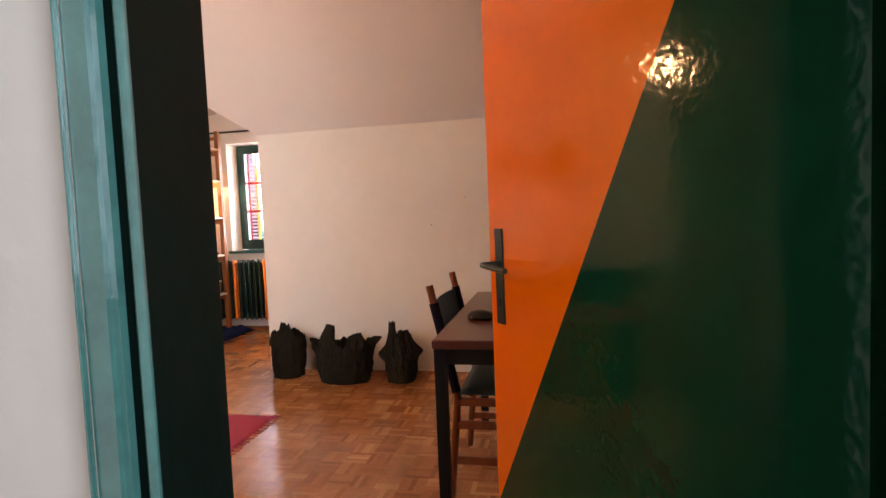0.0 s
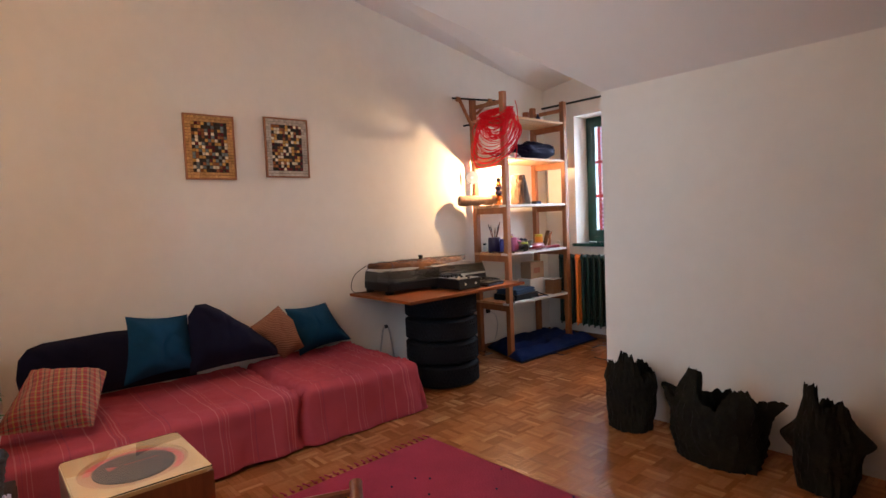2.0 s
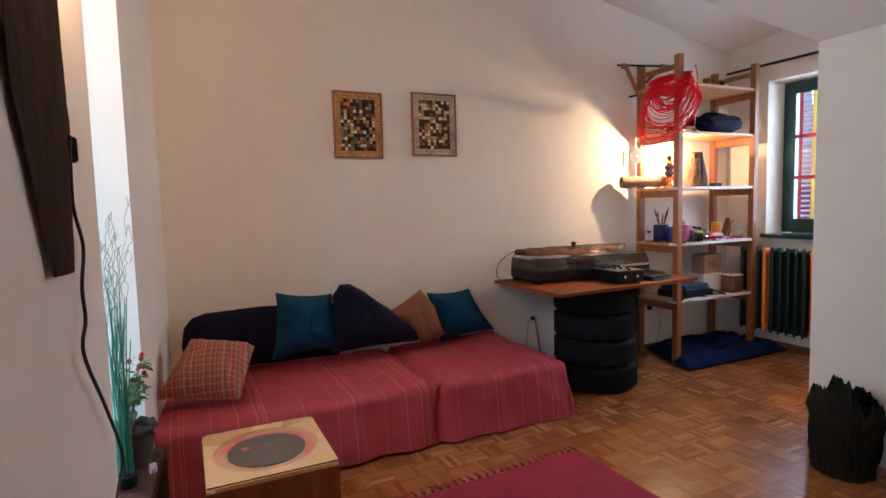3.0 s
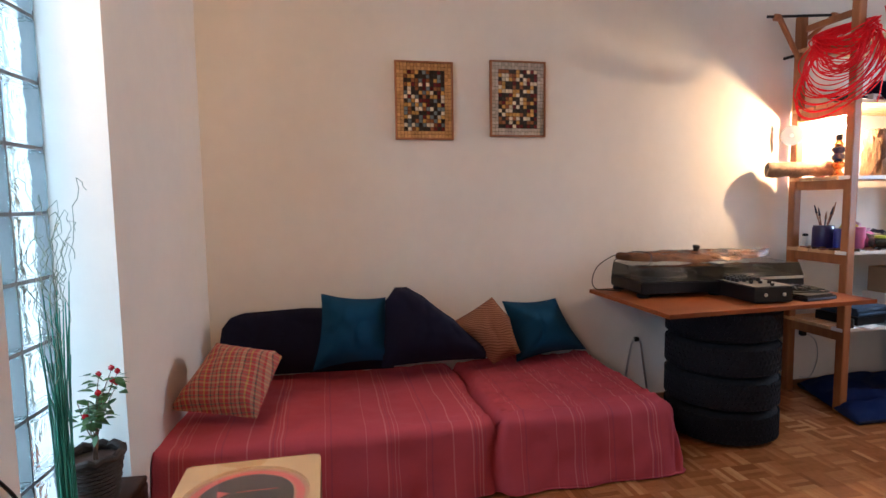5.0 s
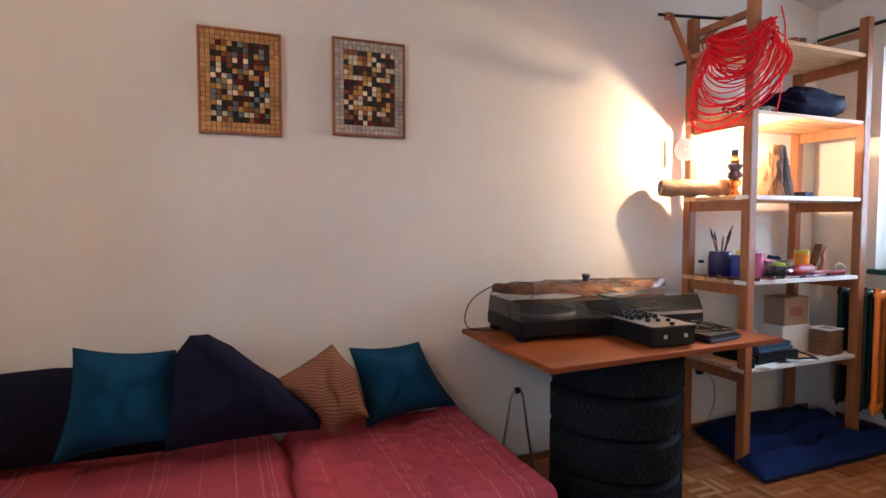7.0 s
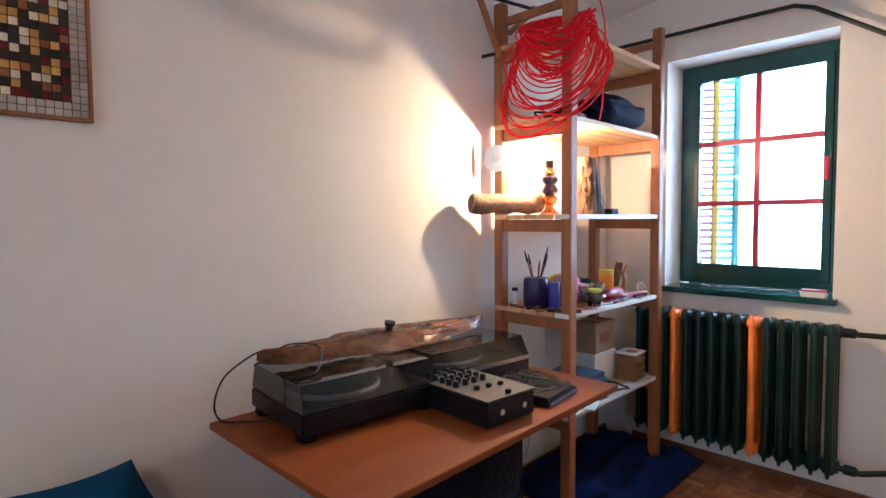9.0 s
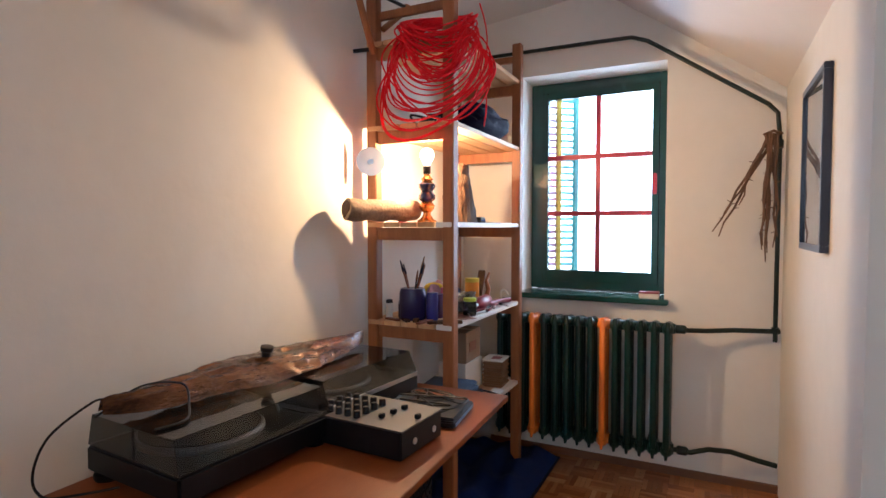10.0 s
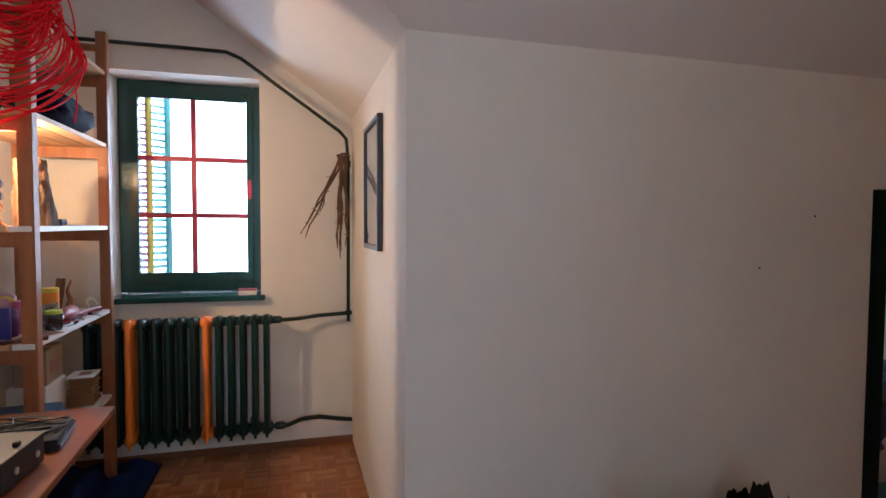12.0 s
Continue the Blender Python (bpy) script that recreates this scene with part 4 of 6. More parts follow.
def cable_coil():
    """Loops hung round the front post: they rest on the shelf behind it and droop in front of it."""
    root = thing("cable_coil", "loose coil of bright red plastic cable hung on the shelf post", "cable", pose(SX1, SY0, 2.10))
    rnd = random.Random(11)
    side, front = Vector((-.95, -.31, 0)), Vector((.31, -.95, 0))

    def loop(r, drop, reach, shift, back, lift, tip=0.0, sag=1.05):
        pts = []
        ph, w = rnd.uniform(0, 6), rnd.uniform(.015, .05)
        for i in range(44):
            a = 2 * math.pi * i / 44
            s = (1 - math.sin(a)) / 2
            k = 1 + w * math.sin(2 * a + ph) + .02 * math.sin(5 * a + ph)
            p = side * (shift + r * k * math.cos(a)) + front * (-back + (back + reach) * min(1, s * 1.7) ** .8)
            p.z = lift - drop * s ** sag + tip * math.cos(a) * s
            pts.append(p)
        part("loop", tube(pts, .0033, 6, closed=True), COIL_RED, root, smooth=True)
    for k in range(46):
        r = rnd.uniform(.08, .165)
        loop(r, rnd.uniform(.06, .20 + r * .7), rnd.uniform(.03, .09), .05 + rnd.uniform(-.02, .02), rnd.uniform(.035, .06), rnd.uniform(.035, .075), rnd.uniform(-.05, .05))
    for k in range(7):
        loop(rnd.uniform(.165, .20), rnd.uniform(.34, .40), rnd.uniform(.04, .09), .05 + rnd.uniform(-.03, .03), .05, rnd.uniform(.03, .06), rnd.uniform(-.06, .05))
    for k in range(8):
        near = .006 * (k % 2)
        loop(.200 + .010 * (k // 2) + near, .34 + .031 * (k // 2) + near, .06 + near, .05, .05, .03, -.06 - .02 * (k // 2), .72)
    for k in range(2):
        end = [side * (-.10 - .05 * math.sin(i * .35 + k)) + front * (.10 - .012 * i) + Vector((0, 0, -.30 + .05 * i - .1 * k)) for i in range(9 - 3 * k)]
        part("loose_end", tube(end, .0030, 6), COIL_RED, root, smooth=True)


cable_coil()


def table_lamp():
    t = thing("table_lamp", "small brass and dark blue lamp with a bare lit bulb", "lamp", pose(BULB[0], BULB[1], 1.335))
    part("foot", turned([(.042, 0), (.042, .008), (.030, .014), (.018, .03), (.016, .042)], 28), GOLD, t, smooth=True)
    part("lower_body", turned([(.016, .042), (.030, .058), (.034, .072), (.022, .088)], 28), GOLD, t, smooth=True)
    part("upper_body", turned([(.022, .088), (.036, .100), (.036, .116), (.024, .132), (.036, .150), (.036, .164), (.020, .176)], 28), BLUE_CERAMIC, t, "dark blue glazed middle", smooth=True)
    part("neck", turned([(.020, .176), (.026, .186), (.014, .198), (.013, .212)], 24), GOLD, t, smooth=True)
    part("socket", turned([(.016, .208), (.017, .236), (.013, .244)], 20), BLACK_PLASTIC, t)
    b = part("bulb", turned([(.012, .244), (.016, .256), (.028, .276), (.030, .292), (.022, .310), (.002, .318)], 24), BULB_GLASS, t, "bare lit bulb", smooth=True)
    b.visible_shadow = False


table_lamp()


# ---- things on the shelves ----
def jar(name, label, x, y, z, r, h, mat, lid=None, seg=20):
    t = thing(name, label, "jar", pose(x, y, z))
    part("body", turned([(r * .92, 0), (r, .006), (r, h * .85), (r * .9, h)], seg), mat, t, smooth=True)
    if lid:
        part("lid", turned([(r * .98, h * .88), (r * 1.0, h * .88 + .003), (r * 1.0, h + .004), (r * .9, h + .006)], seg), lid, t, smooth=True)
    return t


def block_thing(name, label, cat, x, y, z, w, d, h, mat, yaw=0.0, bevel=0.003, pieces=()):
    t = thing(name, label, cat, pose(x, y, z, 0, 0, yaw))
    part("body", box(-w / 2, w / 2, -d / 2, d / 2, 0, h, bevel), mat, t)
    for nm, b, m in pieces:
        part(nm, box(*b), m, t)
    return t


Z1, Z2, Z3, Z4, Z5 = HEIGHTS
# top shelf
block_thing("wood_block", "small block of bare wood on the top shelf", "block", -3.80, 5.62, Z1, .05, .05, .085, CHAIR_WOOD, 12)
b = thing("small_bottle", "small dark bottle on the top shelf", "bottle", pose(-3.83, 5.83, Z1))
part("body", turned([(.02, 0), (.022, .004), (.022, .06), (.010, .08), (.010, .095)], 16), DARK_CLOTH, b, smooth=True)
part("cap", turned([(.012, .092), (.012, .11)], 12), CARD_WHITE, b)


def lump(name, label, cat, x, y, z, w, d, h, mat, seed=0, yaw=0.0, folds=0.18):
    """A soft folded heap of cloth with a flat underside."""
    bm = bmesh.new()
    bmesh.ops.create_icosphere(bm, subdivisions=4, radius=1.0)
    for v in bm.verts:
        p = v.co.copy()
        k = 1 + folds * noise3(p.x + seed, p.y, p.z, 2.2) + folds * .5 * noise3(p.x, p.y + seed, p.z, 5)
        sx, sy = [math.copysign(abs(c) ** .75, c) for c in (p.x, p.y)]
        zz = p.z
        v.co = (sx * w / 2 * k, sy * d / 2 * k, max(0.0, (zz * .5 + .5) * h * k))
    t = thing(name, label, cat, pose(x, y, z, 0, 0, yaw))
    part("cloth", bm, mat, t, smooth=True)
    return t


lump("folded_bag", "dark navy padded bag lying on the upper shelf", "bag", -3.77, 5.67, Z2, .27, .50, .16, material("navy_nylon", (0.004, 0.004, 0.024), 0.8, 0.2, 9, 0.3, 60, spec=0.15), 4, folds=.16)
block_thing("small_carton", "small white and red carton on the upper shelf", "box", -3.80, 5.42, Z2, .10, .11, .055, CARD_WHITE, 8, pieces=(("print", (-.051, .051, -.03, .03, .012, .040), RED_PLASTIC),))
rnd = random.Random(3)
for k in range(4):
    c = [(-3.83 + rnd.uniform(-.09, .09), 5.27 + rnd.uniform(-.08, .08), Z2 + rnd.uniform(.004, .055)) for _ in range(7)]
    cable("coiled_cable", "black cable lying loose on the upper shelf", c, .005)
# shelf with the lamp
lg = thing("birch_log", "short pale log lying across the shelf end", "log", look((-4.005, 4.95, Z3 + .05), (-3.87, 5.24, Z3 + .052)))
rnd = random.Random(8)
bm = tube([(0.004 * math.sin(i), 0.003 * math.cos(i * 2), -.034 * i + .02) for i in range(11)], .044, 22, taper=[1.02 + .06 * math.sin(i * 1.7) for i in range(11)])
part("bark", bm, BIRCH, lg, smooth=True)
part("cut_end", turned([(.040, .0215), (.036, .0235), (.010, .024)], 22), DARK_WOOD, lg, "dark knotted cut end")
st = thing("standing_log", "split log standing upright with brown bark and a grey side", "log", pose(-3.76, 5.455, Z3))


def log_piece(cx, cy, rx, ry, top, h, seed, rough):
    def fn(u, v):
        a = u * 2 * math.pi
        k = (1 - (1 - top) * v) * (1 + rough * noise3(math.cos(a) * 2 + seed, math.sin(a) * 2, v * 3, 2) + rough * .6 * noise3(math.cos(a) * 7, math.sin(a) * 7 + seed, v * 9, 1.5))
        return (cx + rx * k * math.cos(a), cy + ry * k * math.sin(a), h * v * (1 + .04 * noise3(math.cos(a), math.sin(a), seed, 3)))
    bm = grid_mesh(40, 18, fn)
    bmesh.ops.remove_doubles(bm, verts=bm.verts[:], dist=.0001)
    es = [e for e in bm.edges if e.is_boundary]
    bmesh.ops.edgeloop_fill(bm, edges=es)
    return bm


part("bark", log_piece(.01, -.045, .062, .060, .86, .262, 2, .16), BARK_ROUGH, st, "flaky brown bark side", smooth=True)
part("bare_wood", log_piece(-.005, .030, .080, .075, .42, .268, 5, .08), material("weathered_grey_wood", (0.05, 0.042, 0.036), 0.85, 0.3, 9, 0.7, 40, second=(0.10, 0.082, 0.07), stretch=(6, 6, 1)), st, "grey weathered side", smooth=True)
block_thing("small_box", "small dark box with a blue edge on the middle shelf", "box", -3.76, 5.68, Z3, .06, .08, .03, BLACK_PLASTIC, 5, pieces=(("label_strip", (-.031, .031, -.03, .03, .010, .018), MAT_BLUE),))
block_thing("paper_stack", "few white papers on the middle shelf", "paper", -3.74, 5.80, Z3, .10, .10, .006, PAPER, 15, 0)
cd = thing("compact_disc", "silver disc hanging on the shelf post", "disc", look((-4.000, 5.086, 1.592), (-3.360, 4.316, 1.58)))
part("disc", turned([(.0085, -.0010), (.060, -.0010), (.060, .0012), (.0085, .0013)], 40), material("mirror_disc", (0.42, 0.43, 0.47), 0.25, 0.05, 9, metal=0.4), cd)
part("disc_hub", turned([(.012, -.0012), (.012, -.0016), (.0, -.0017)], 24), STEEL, cd)
block_thing("matchbox", "small red and white box behind the lamp", "box", -3.98, 5.30, Z3, .012, .03, .05, RED_PLASTIC)

# shelf with paints and tools
jar("paint_jar", "dark purple jar holding brushes", -3.865, 5.205, Z4, .058, .135, PURPLE)
jar("paint_jar", "dark blue jar beside the brushes", -3.775, 5.215, Z4, .026, .12, material("indigo_jar", (0.03, 0.03, 0.22), 0.3))
jar("paint_jar", "purple jar with a pale label band", -3.79, 5.29, Z4, .032, .105, material("violet_jar", (0.06, 0.02, 0.11), 0.35))
jar("small_jar", "small dark glass jar by the post", -3.93, 5.23, Z4, .020, .07, BLACK_PLASTIC, CARD_WHITE)
jar("small_jar", "small pale jar at the back of the shelf", -3.90, 5.29, Z4, .022, .09, CARD_WHITE)
jar("orange_jar", "orange plastic jar on the tool shelf", -3.84, 5.80, Z4, .038, .125, ORANGE_PLASTIC, YELLOW_PLASTIC)
jar("glass_jar", "small glass jar with a lime lid", -3.68, 5.40, Z4, .030, .075, SMOKED, LIME)
rnd = random.Random(9)
for k in range(6):
    a = rnd.uniform(0, 6.28)
    t = thing("paint_brush", "long thin paint brush standing in the purple jar", "brush", pose(-3.865, 5.205, Z4 + .012), "brushes in the jar")
    top = Vector((.055 * math.cos(a), .055 * math.sin(a), .20 + rnd.uniform(0, .07)))
    base = Vector((-.015 * math.cos(a), -.015 * math.sin(a), 0.0))
    part("brush_handle", tube([base, base.lerp(top, .8)], .0035, 8), (CHAIR_WOOD, BLACK_PLASTIC)[k % 2], t)
    part("bristles", tube([base.lerp(top, .8), top], .006, 8, taper=[1, .4]), (DARK_CLOTH, CREAM)[k % 2], t)


def ring_thing(name, label, x, y, z, mat, r=.045, r2=.010, tilt=70):
    t = thing(name, label, "toy", pose(x, y, z, tilt, 0, 30))
    part("ring", tube([(r * math.cos(a * math.pi / 10), r * math.sin(a * math.pi / 10) * .9, .006 * math.sin(a)) for a in range(20)], r2, 8, closed=True), mat, t, smooth=True)


ring_thing("yellow_ring", "yellow plastic ring standing among the jars", -3.84, 5.36, Z4 + .10, YELLOW_PLASTIC)
part("yellow_card", box(-3.90, -3.895, 5.24, 5.38, Z4, Z4 + .11), YELLOW_PLASTIC)
tagged(bpy.data.objects["yellow_card"], "yellow card leaning behind the jars", "card")
lump("pink_bundle", "pink wrapped bundle on the tool shelf", "bundle", -3.82, 5.45, Z4, .09, .10, .10, PINK, 8)
lump("grey_rag", "grey crumpled rag on the tool shelf", "cloth", -3.86, 5.57, Z4, .12, .12, .10, DARK_CLOTH, 9)
dr = thing("heat_gun", "dark red hand tool lying on the shelf", "tool", pose(-3.70, 5.60, Z4 + .035, 0, 0, 8))
part("barrel", turned([(.018, -.10), (.030, -.08), (.032, .04), (.022, .08), (.010, .10)], 20, m=pose(0, 0, 0, 90, 0, 0)), RED_PLASTIC, dr, smooth=True)
part("handle", tube([(0, -.02, 0), (.02, .07, -.015), (.03, .14, -.022)], .014, 10), RED_PLASTIC, dr, smooth=True)
part("nozzle", turned([(.010, .09), (.008, .13)], 14, m=pose(0, 0, 0, 90, 0, 0)), STEEL, dr)
ham = thing("hand_drill", "dark red tool with a white sleeve", "tool", pose(-3.68, 5.78, Z4 + .015, 0, 0, -10))
part("body", tube([(0, -.09, 0), (0, 0, .004), (.01, .09, .004)], .014, 10), RED_PLASTIC, ham, smooth=True)
part("grip", tube([(0, .05, .0), (-.03, .10, .002)], .012, 10), BLACK_PLASTIC, ham, smooth=True)
fig = thing("wooden_figure", "small carved wooden piece leaning by the orange jar", "ornament", pose(-3.80, 5.90, Z4))
part("body", tube([(0, 0, .01), (.01, .01, .06), (-.01, .03, .10), (.0, .05, .15)], .014, 8, taper=[1.2, 1, .8, .5]), PINE, fig, smooth=True)
for k in range(4):
    pn = thing("marker_pen", "thin pen lying on the front of the tool shelf", "pen", pose(-3.66, 5.46 + k * .05, Z4 + .006, 0, 0, 75 + 9 * k), "pens on the shelf")
    part("barrel", tube([(-.06, 0, 0), (.05, 0, 0)], .0045, 8), (STEEL, BLACK_PLASTIC, CARD_WHITE, RED_PLASTIC)[k], pn)
    part("cap", tube([(.05, 0, 0), (.068, 0, 0)], .005, 8), BLACK_PLASTIC, pn)

# small clutter among the jars
rnd = random.Random(21)
for k in range(5):
    jar("small_jar", "small dark pot with a pale lid on the tool shelf", -3.94 + .03 * (k % 3), 5.42 + .075 * k, Z4, .016 + .004 * (k % 2), .05 + .02 * (k % 3), (BLACK_PLASTIC, PURPLE)[k % 2], (CARD_WHITE, PINK)[k % 2])
jar("white_tube", "small white bottle with a dark label by the post", -3.975, 5.19, Z4, .015, .075, CARD_WHITE, BLACK_PLASTIC)
jar("pink_jar", "bright pink plastic jar behind the purple one", -3.78, 5.37, Z4, .028, .12, PINK, PINK)
for k in range(4):
    pl = thing("hand_tool", "small dark red and steel hand tool lying on the shelf", "tool", pose(-3.69 + .012 * k, 5.50 + .085 * k, Z4 + .008, 0, 0, 60 + 25 * k), "tools on the shelf")
    part("blade", box(-.075, 0, -.004, .004, -.003, .003, .001), STEEL, pl)
    part("grip", tube([(0, 0, 0), (.03, .006, .002), (.065, .003, 0)], .0065, 8), (RED_PLASTIC, BLACK_PLASTIC)[k % 2], pl, smooth=True)
for k in range(3):
    block_thing("card_sheet", "thin dark printed card lying by the purple jar", "card", -3.70 + .01 * k, 5.22 + .05 * k, Z4 + .0015 * k, .07, .11, .0014, (DARK_CLOTH, CARD_WHITE, CHAIR_WOOD)[k], 30 * k, 0)
for k in range(3):
    block_thing("leaflet", "small paper leaflet on the lowest shelf edge", "paper", -3.665, 5.33 + .09 * k, Z5 + .0065 + .001 * k, .05, .08, .001, (PAPER, BLACK_PLASTIC, CARD_WHITE)[k], 20 - 24 * k, 0)

for k in range(6):
    block_thing("wood_offcut", "thin brown wood offcut lying at the front of the tool shelf", "wood", -3.93 + .052 * k, 5.145 + .012 * (k % 3), Z4, .022, .085 + .02 * (k % 2), .008 + .003 * (k % 3), (CHAIR_WOOD, DARK_WOOD, BARK_ROUGH)[k % 3], 70 - 25 * k, .001)
pliers = thing("pliers", "open pliers with dark red handles on the tool shelf", "tool", pose(-3.66, 5.66, Z4 + .009, 0, 0, 20))
for sy in (-1, 1):
    part("handle", tube([(0, 0, 0), (.004 * sy, .05, 0), (.022 * sy, .12, .002)], .0075, 8), RED_PLASTIC, pliers, smooth=True)
part("jaw", prism([(-.012, 0), (.012, 0), (.005, -.05), (-.005, -.05)], -.005, .005, bevel=.001), STEEL, pliers)
clamp = thing("spring_clamp", "small white plastic clamp standing beside the orange jar", "clamp", pose(-3.70, 5.91, Z4 + .032, 70, 0, 60))
part("ring", tube([(.026 * math.cos(a * math.pi / 8), .032 * math.sin(a * math.pi / 8), 0) for a in range(13)], .006, 8), CARD_WHITE, clamp, smooth=True)
wedge = thing("wooden_wedge", "brown wooden wedge leaning behind the orange jar", "wood", pose(-3.84, 5.885, Z4, 0, 0, 0))
part("body", prism([(-.02, -.012), (.02, -.012), (.014, .012), (-.014, .012)], 0, .17, m=Matrix.Rotation(radians(-22), 4, 'X')), BARK_ROUGH, wedge)
lump("patterned_rag", "crumpled black and pale rag among the tools", "cloth", -3.76, 5.50, Z4, .11, .15, .085, material("patterned_cloth", (0.03, 0.03, 0.028), 0.9, 0.3, 22, 0.5, 120, second=(0.42, 0.38, 0.30)), 14, folds=.4)
lump("clear_bag", "crumpled pale pink plastic bag behind the small jars", "bag", -3.84, 5.40, Z4, .10, .12, .13, material("pale_pink_plastic", (0.55, 0.33, 0.42), 0.35, 0.2, 14, 0.5, 60), 18, folds=.4)
for k in range(3):
    pk = thing("screwdriver", "dark handled screwdriver lying across the tool shelf", "tool", pose(-3.69 - .02 * k, 5.40 + .11 * k, Z4 + .013, 0, 0, 30 - 35 * k), "tools on the shelf")
    part("handle", turned([(.008, -.05), (.011, -.04), (.010, .0), (.007, .012)], 12, m=pose(0, 0, 0, 90, 0, 0)), (BLACK_PLASTIC, RED_PLASTIC, BLACK_PLASTIC)[k], pk, smooth=True)
    part("shaft", tube([(0, -.01, 0), (0, -.09, 0)], .003, 6), STEEL, pk)
cable("black_cable", "black cord lying loose on the lowest shelf", [(-3.68, 5.50, Z5 + .006), (-3.63, 5.58, Z5 + .02), (-3.64, 5.66, Z5 + .006), (-3.72, 5.62, Z5 + .03), (-3.70, 5.52, Z5 + .045), (-3.66, 5.44, Z5 + .006)], .005)

# lowest shelf
def folded(name, label, x, y, z, w, d, n, mat, yaw):
    t = thing(name, label, "cloth", pose(x, y, z, 0, 0, yaw))
    for i in range(n):
        part("fold", box(-w / 2, w / 2 - .01 * i, -d / 2, d / 2, i * .022, i * .022 + .020, 0.008), mat, t)


folded("folded_trousers", "dark blue folded cloth on the lowest shelf", -3.80, 5.40, Z5 + .055, .24, .30, 2, material("denim_cloth", (0.035, 0.065, 0.12), 0.9, 0.2, 9, 0.4, 200), 6)
block_thing("black_case", "flat black case under the folded cloth", "case", -3.80, 5.40, Z5, .26, .33, .054, BLACK_PLASTIC, 4)
block_thing("cardboard_box", "brown cardboard box standing on a white one", "box", -3.85, 5.70, Z5 + .155, .12, .21, .155, CARDBOARD, 3, pieces=(("print", (.0605, .0615, -.06, .04, .05, .10), CHAIR_WOOD), ("tape", (-.061, .0612, -.012, .012, .1552, .1556), PINE_LIGHT)))
block_thing("white_box", "white box under the cardboard box", "box", -3.86, 5.70, Z5, .15, .22, .154, CARD_WHITE, 0)
bk = thing("notebook_stack", "stack of brown edged notebooks on the lowest shelf", "books", pose(-3.72, 5.845, Z5, 0, 0, 4))
for k in range(6):
    part("notebook", box(-.055, .055 - .003 * (k % 2), -.07 + .002 * (k % 3), .07, .0225 * k, .0225 * k + .021, 0.007), CREAM, bk)
part("magazine", box(-.058, .055, -.072, .07, .136, .142), CARD_WHITE, bk, "white magazine with a red print")
part("print", box(-.02, .03, -.03, .03, .1421, .1427), RED_PLASTIC, bk)
block_thing("paper_sheet", "white papers and leaflets on the lowest shelf", "paper", -3.70, 5.32, Z5, .16, .18, .006, PAPER, 20, 0)
jar("small_tin", "small dark tin on the lowest shelf", -3.67, 5.19, Z5, .030, .05, BLACK_PLASTIC)
block_thing("yellow_box", "small olive yellow box behind the record player", "box", -3.88, 4.93, .705, .05, .09, .07, material("olive_box", (0.36, 0.27, 0.03), 0.6), 5)
hang = thing("hanging_paper", "white sheet hanging behind the shelf", "paper", pose(-4.085, 5.42, 0.55))
part("sheet", box(0, .002, -.17, .17, 0, .33), PAPER, hang)

# floor cushion under the shelf unit
def floor_mattress():
    t = thing("floor_mattress", "thin blue tufted mattress folded on the floor under the shelf unit", "mattress", pose(-3.755, 5.60, 0, 0, 0, 0))

    def fn(u, v):
        x, y = (u - .5) * .60, (v - .5) * 1.10
        r = (1 - abs(2 * u - 1) ** 6) * (1 - abs(2 * v - 1) ** 9)
        z = 0.012 + 0.070 * max(0, r) ** .5
        z -= .034 * max(0, 1 - min(math.hypot(x - a, y - b) for a in (-.12, .12) for b in (-.36, -.12, .12, .36)) / .10)
        z += .016 * noise3(x, y, 0, 5) + .007 * noise3(x, y, 0, 11)
        z += .017 * math.sin(x * 40 + 3 * noise3(0, y, 1, 3)) * max(0, r)
        return (x * (1 + .02 * noise3(0, y, 2, 5)), y - .36 * (x - .28) * (1 - v), z)
    part("cover", grid_mesh(60, 100, fn, -0.012), MAT_BLUE, t, smooth=True)
    for a in (-.12, .12):
        for b in (-.36, -.12, .12, .36):
            part("tuft", turned([(.008, .046), (.009, .052), (.004, .056)], 10, m=pose(a, b - .36 * (a - .28) * (.5 - b / 1.1), -.022)), NAVY, t)
    part("piping", tube([(-.297, -.335, .016), (.297, -.550, .016), (.300, .545, .016), (-.297, .545, .016)], .008, 8, closed=True), NAVY, t)


floor_mattress()
sk = thing("wall_socket", "black wall socket low on the wall with a plug", "socket", pose(-4.088, 5.03, .33))
part("plate", turned([(.032, 0), (.034, .004), (.028, .012)], 20, m=pose(0, 0, 0, 0, 90, 0)), BLACK_PLASTIC, sk, smooth=True)
sk2 = thing("wall_socket", "white wall socket with a dark plug in it", "socket", pose(-4.088, 5.29, .35))
part("plate", box(0, .010, -.035, .035, -.035, .035, .003), CARD_WHITE, sk2)
part("plug", box(.010, .045, -.018, .018, -.018, .018, .005), BLACK_PLASTIC, sk2)
cable("lamp_cable", "grey cable hanging from the socket to the floor", [(-4.04, 5.30, .35), (-4.03, 5.36, .30), (-4.04, 5.39, .18), (-4.05, 5.35, .06), (-4.03, 5.25, .075)], .0028, STEEL)
cr = block_thing("wooden_plank", "narrow brown plank standing behind the tyres", "plank", -3.90, 4.86, 0, .02, .10, .38, CHAIR_WOOD, 20)
ws = thing("wire_stand", "small bent metal stand on the floor behind the bed", "stand", pose(-3.90, 4.0, 0))
for sx in (-1, 1):
    part("leg", tube([(0, sx * .10, 0.006), (.01, sx * .03, .41), (.01, sx * .012, .44), (.01, 0, .445)], .006, 8), STEEL, ws, smooth=True)
part("clip", box(0, .02, -.014, .014, .425, .45, .004), BLACK_METAL, ws)

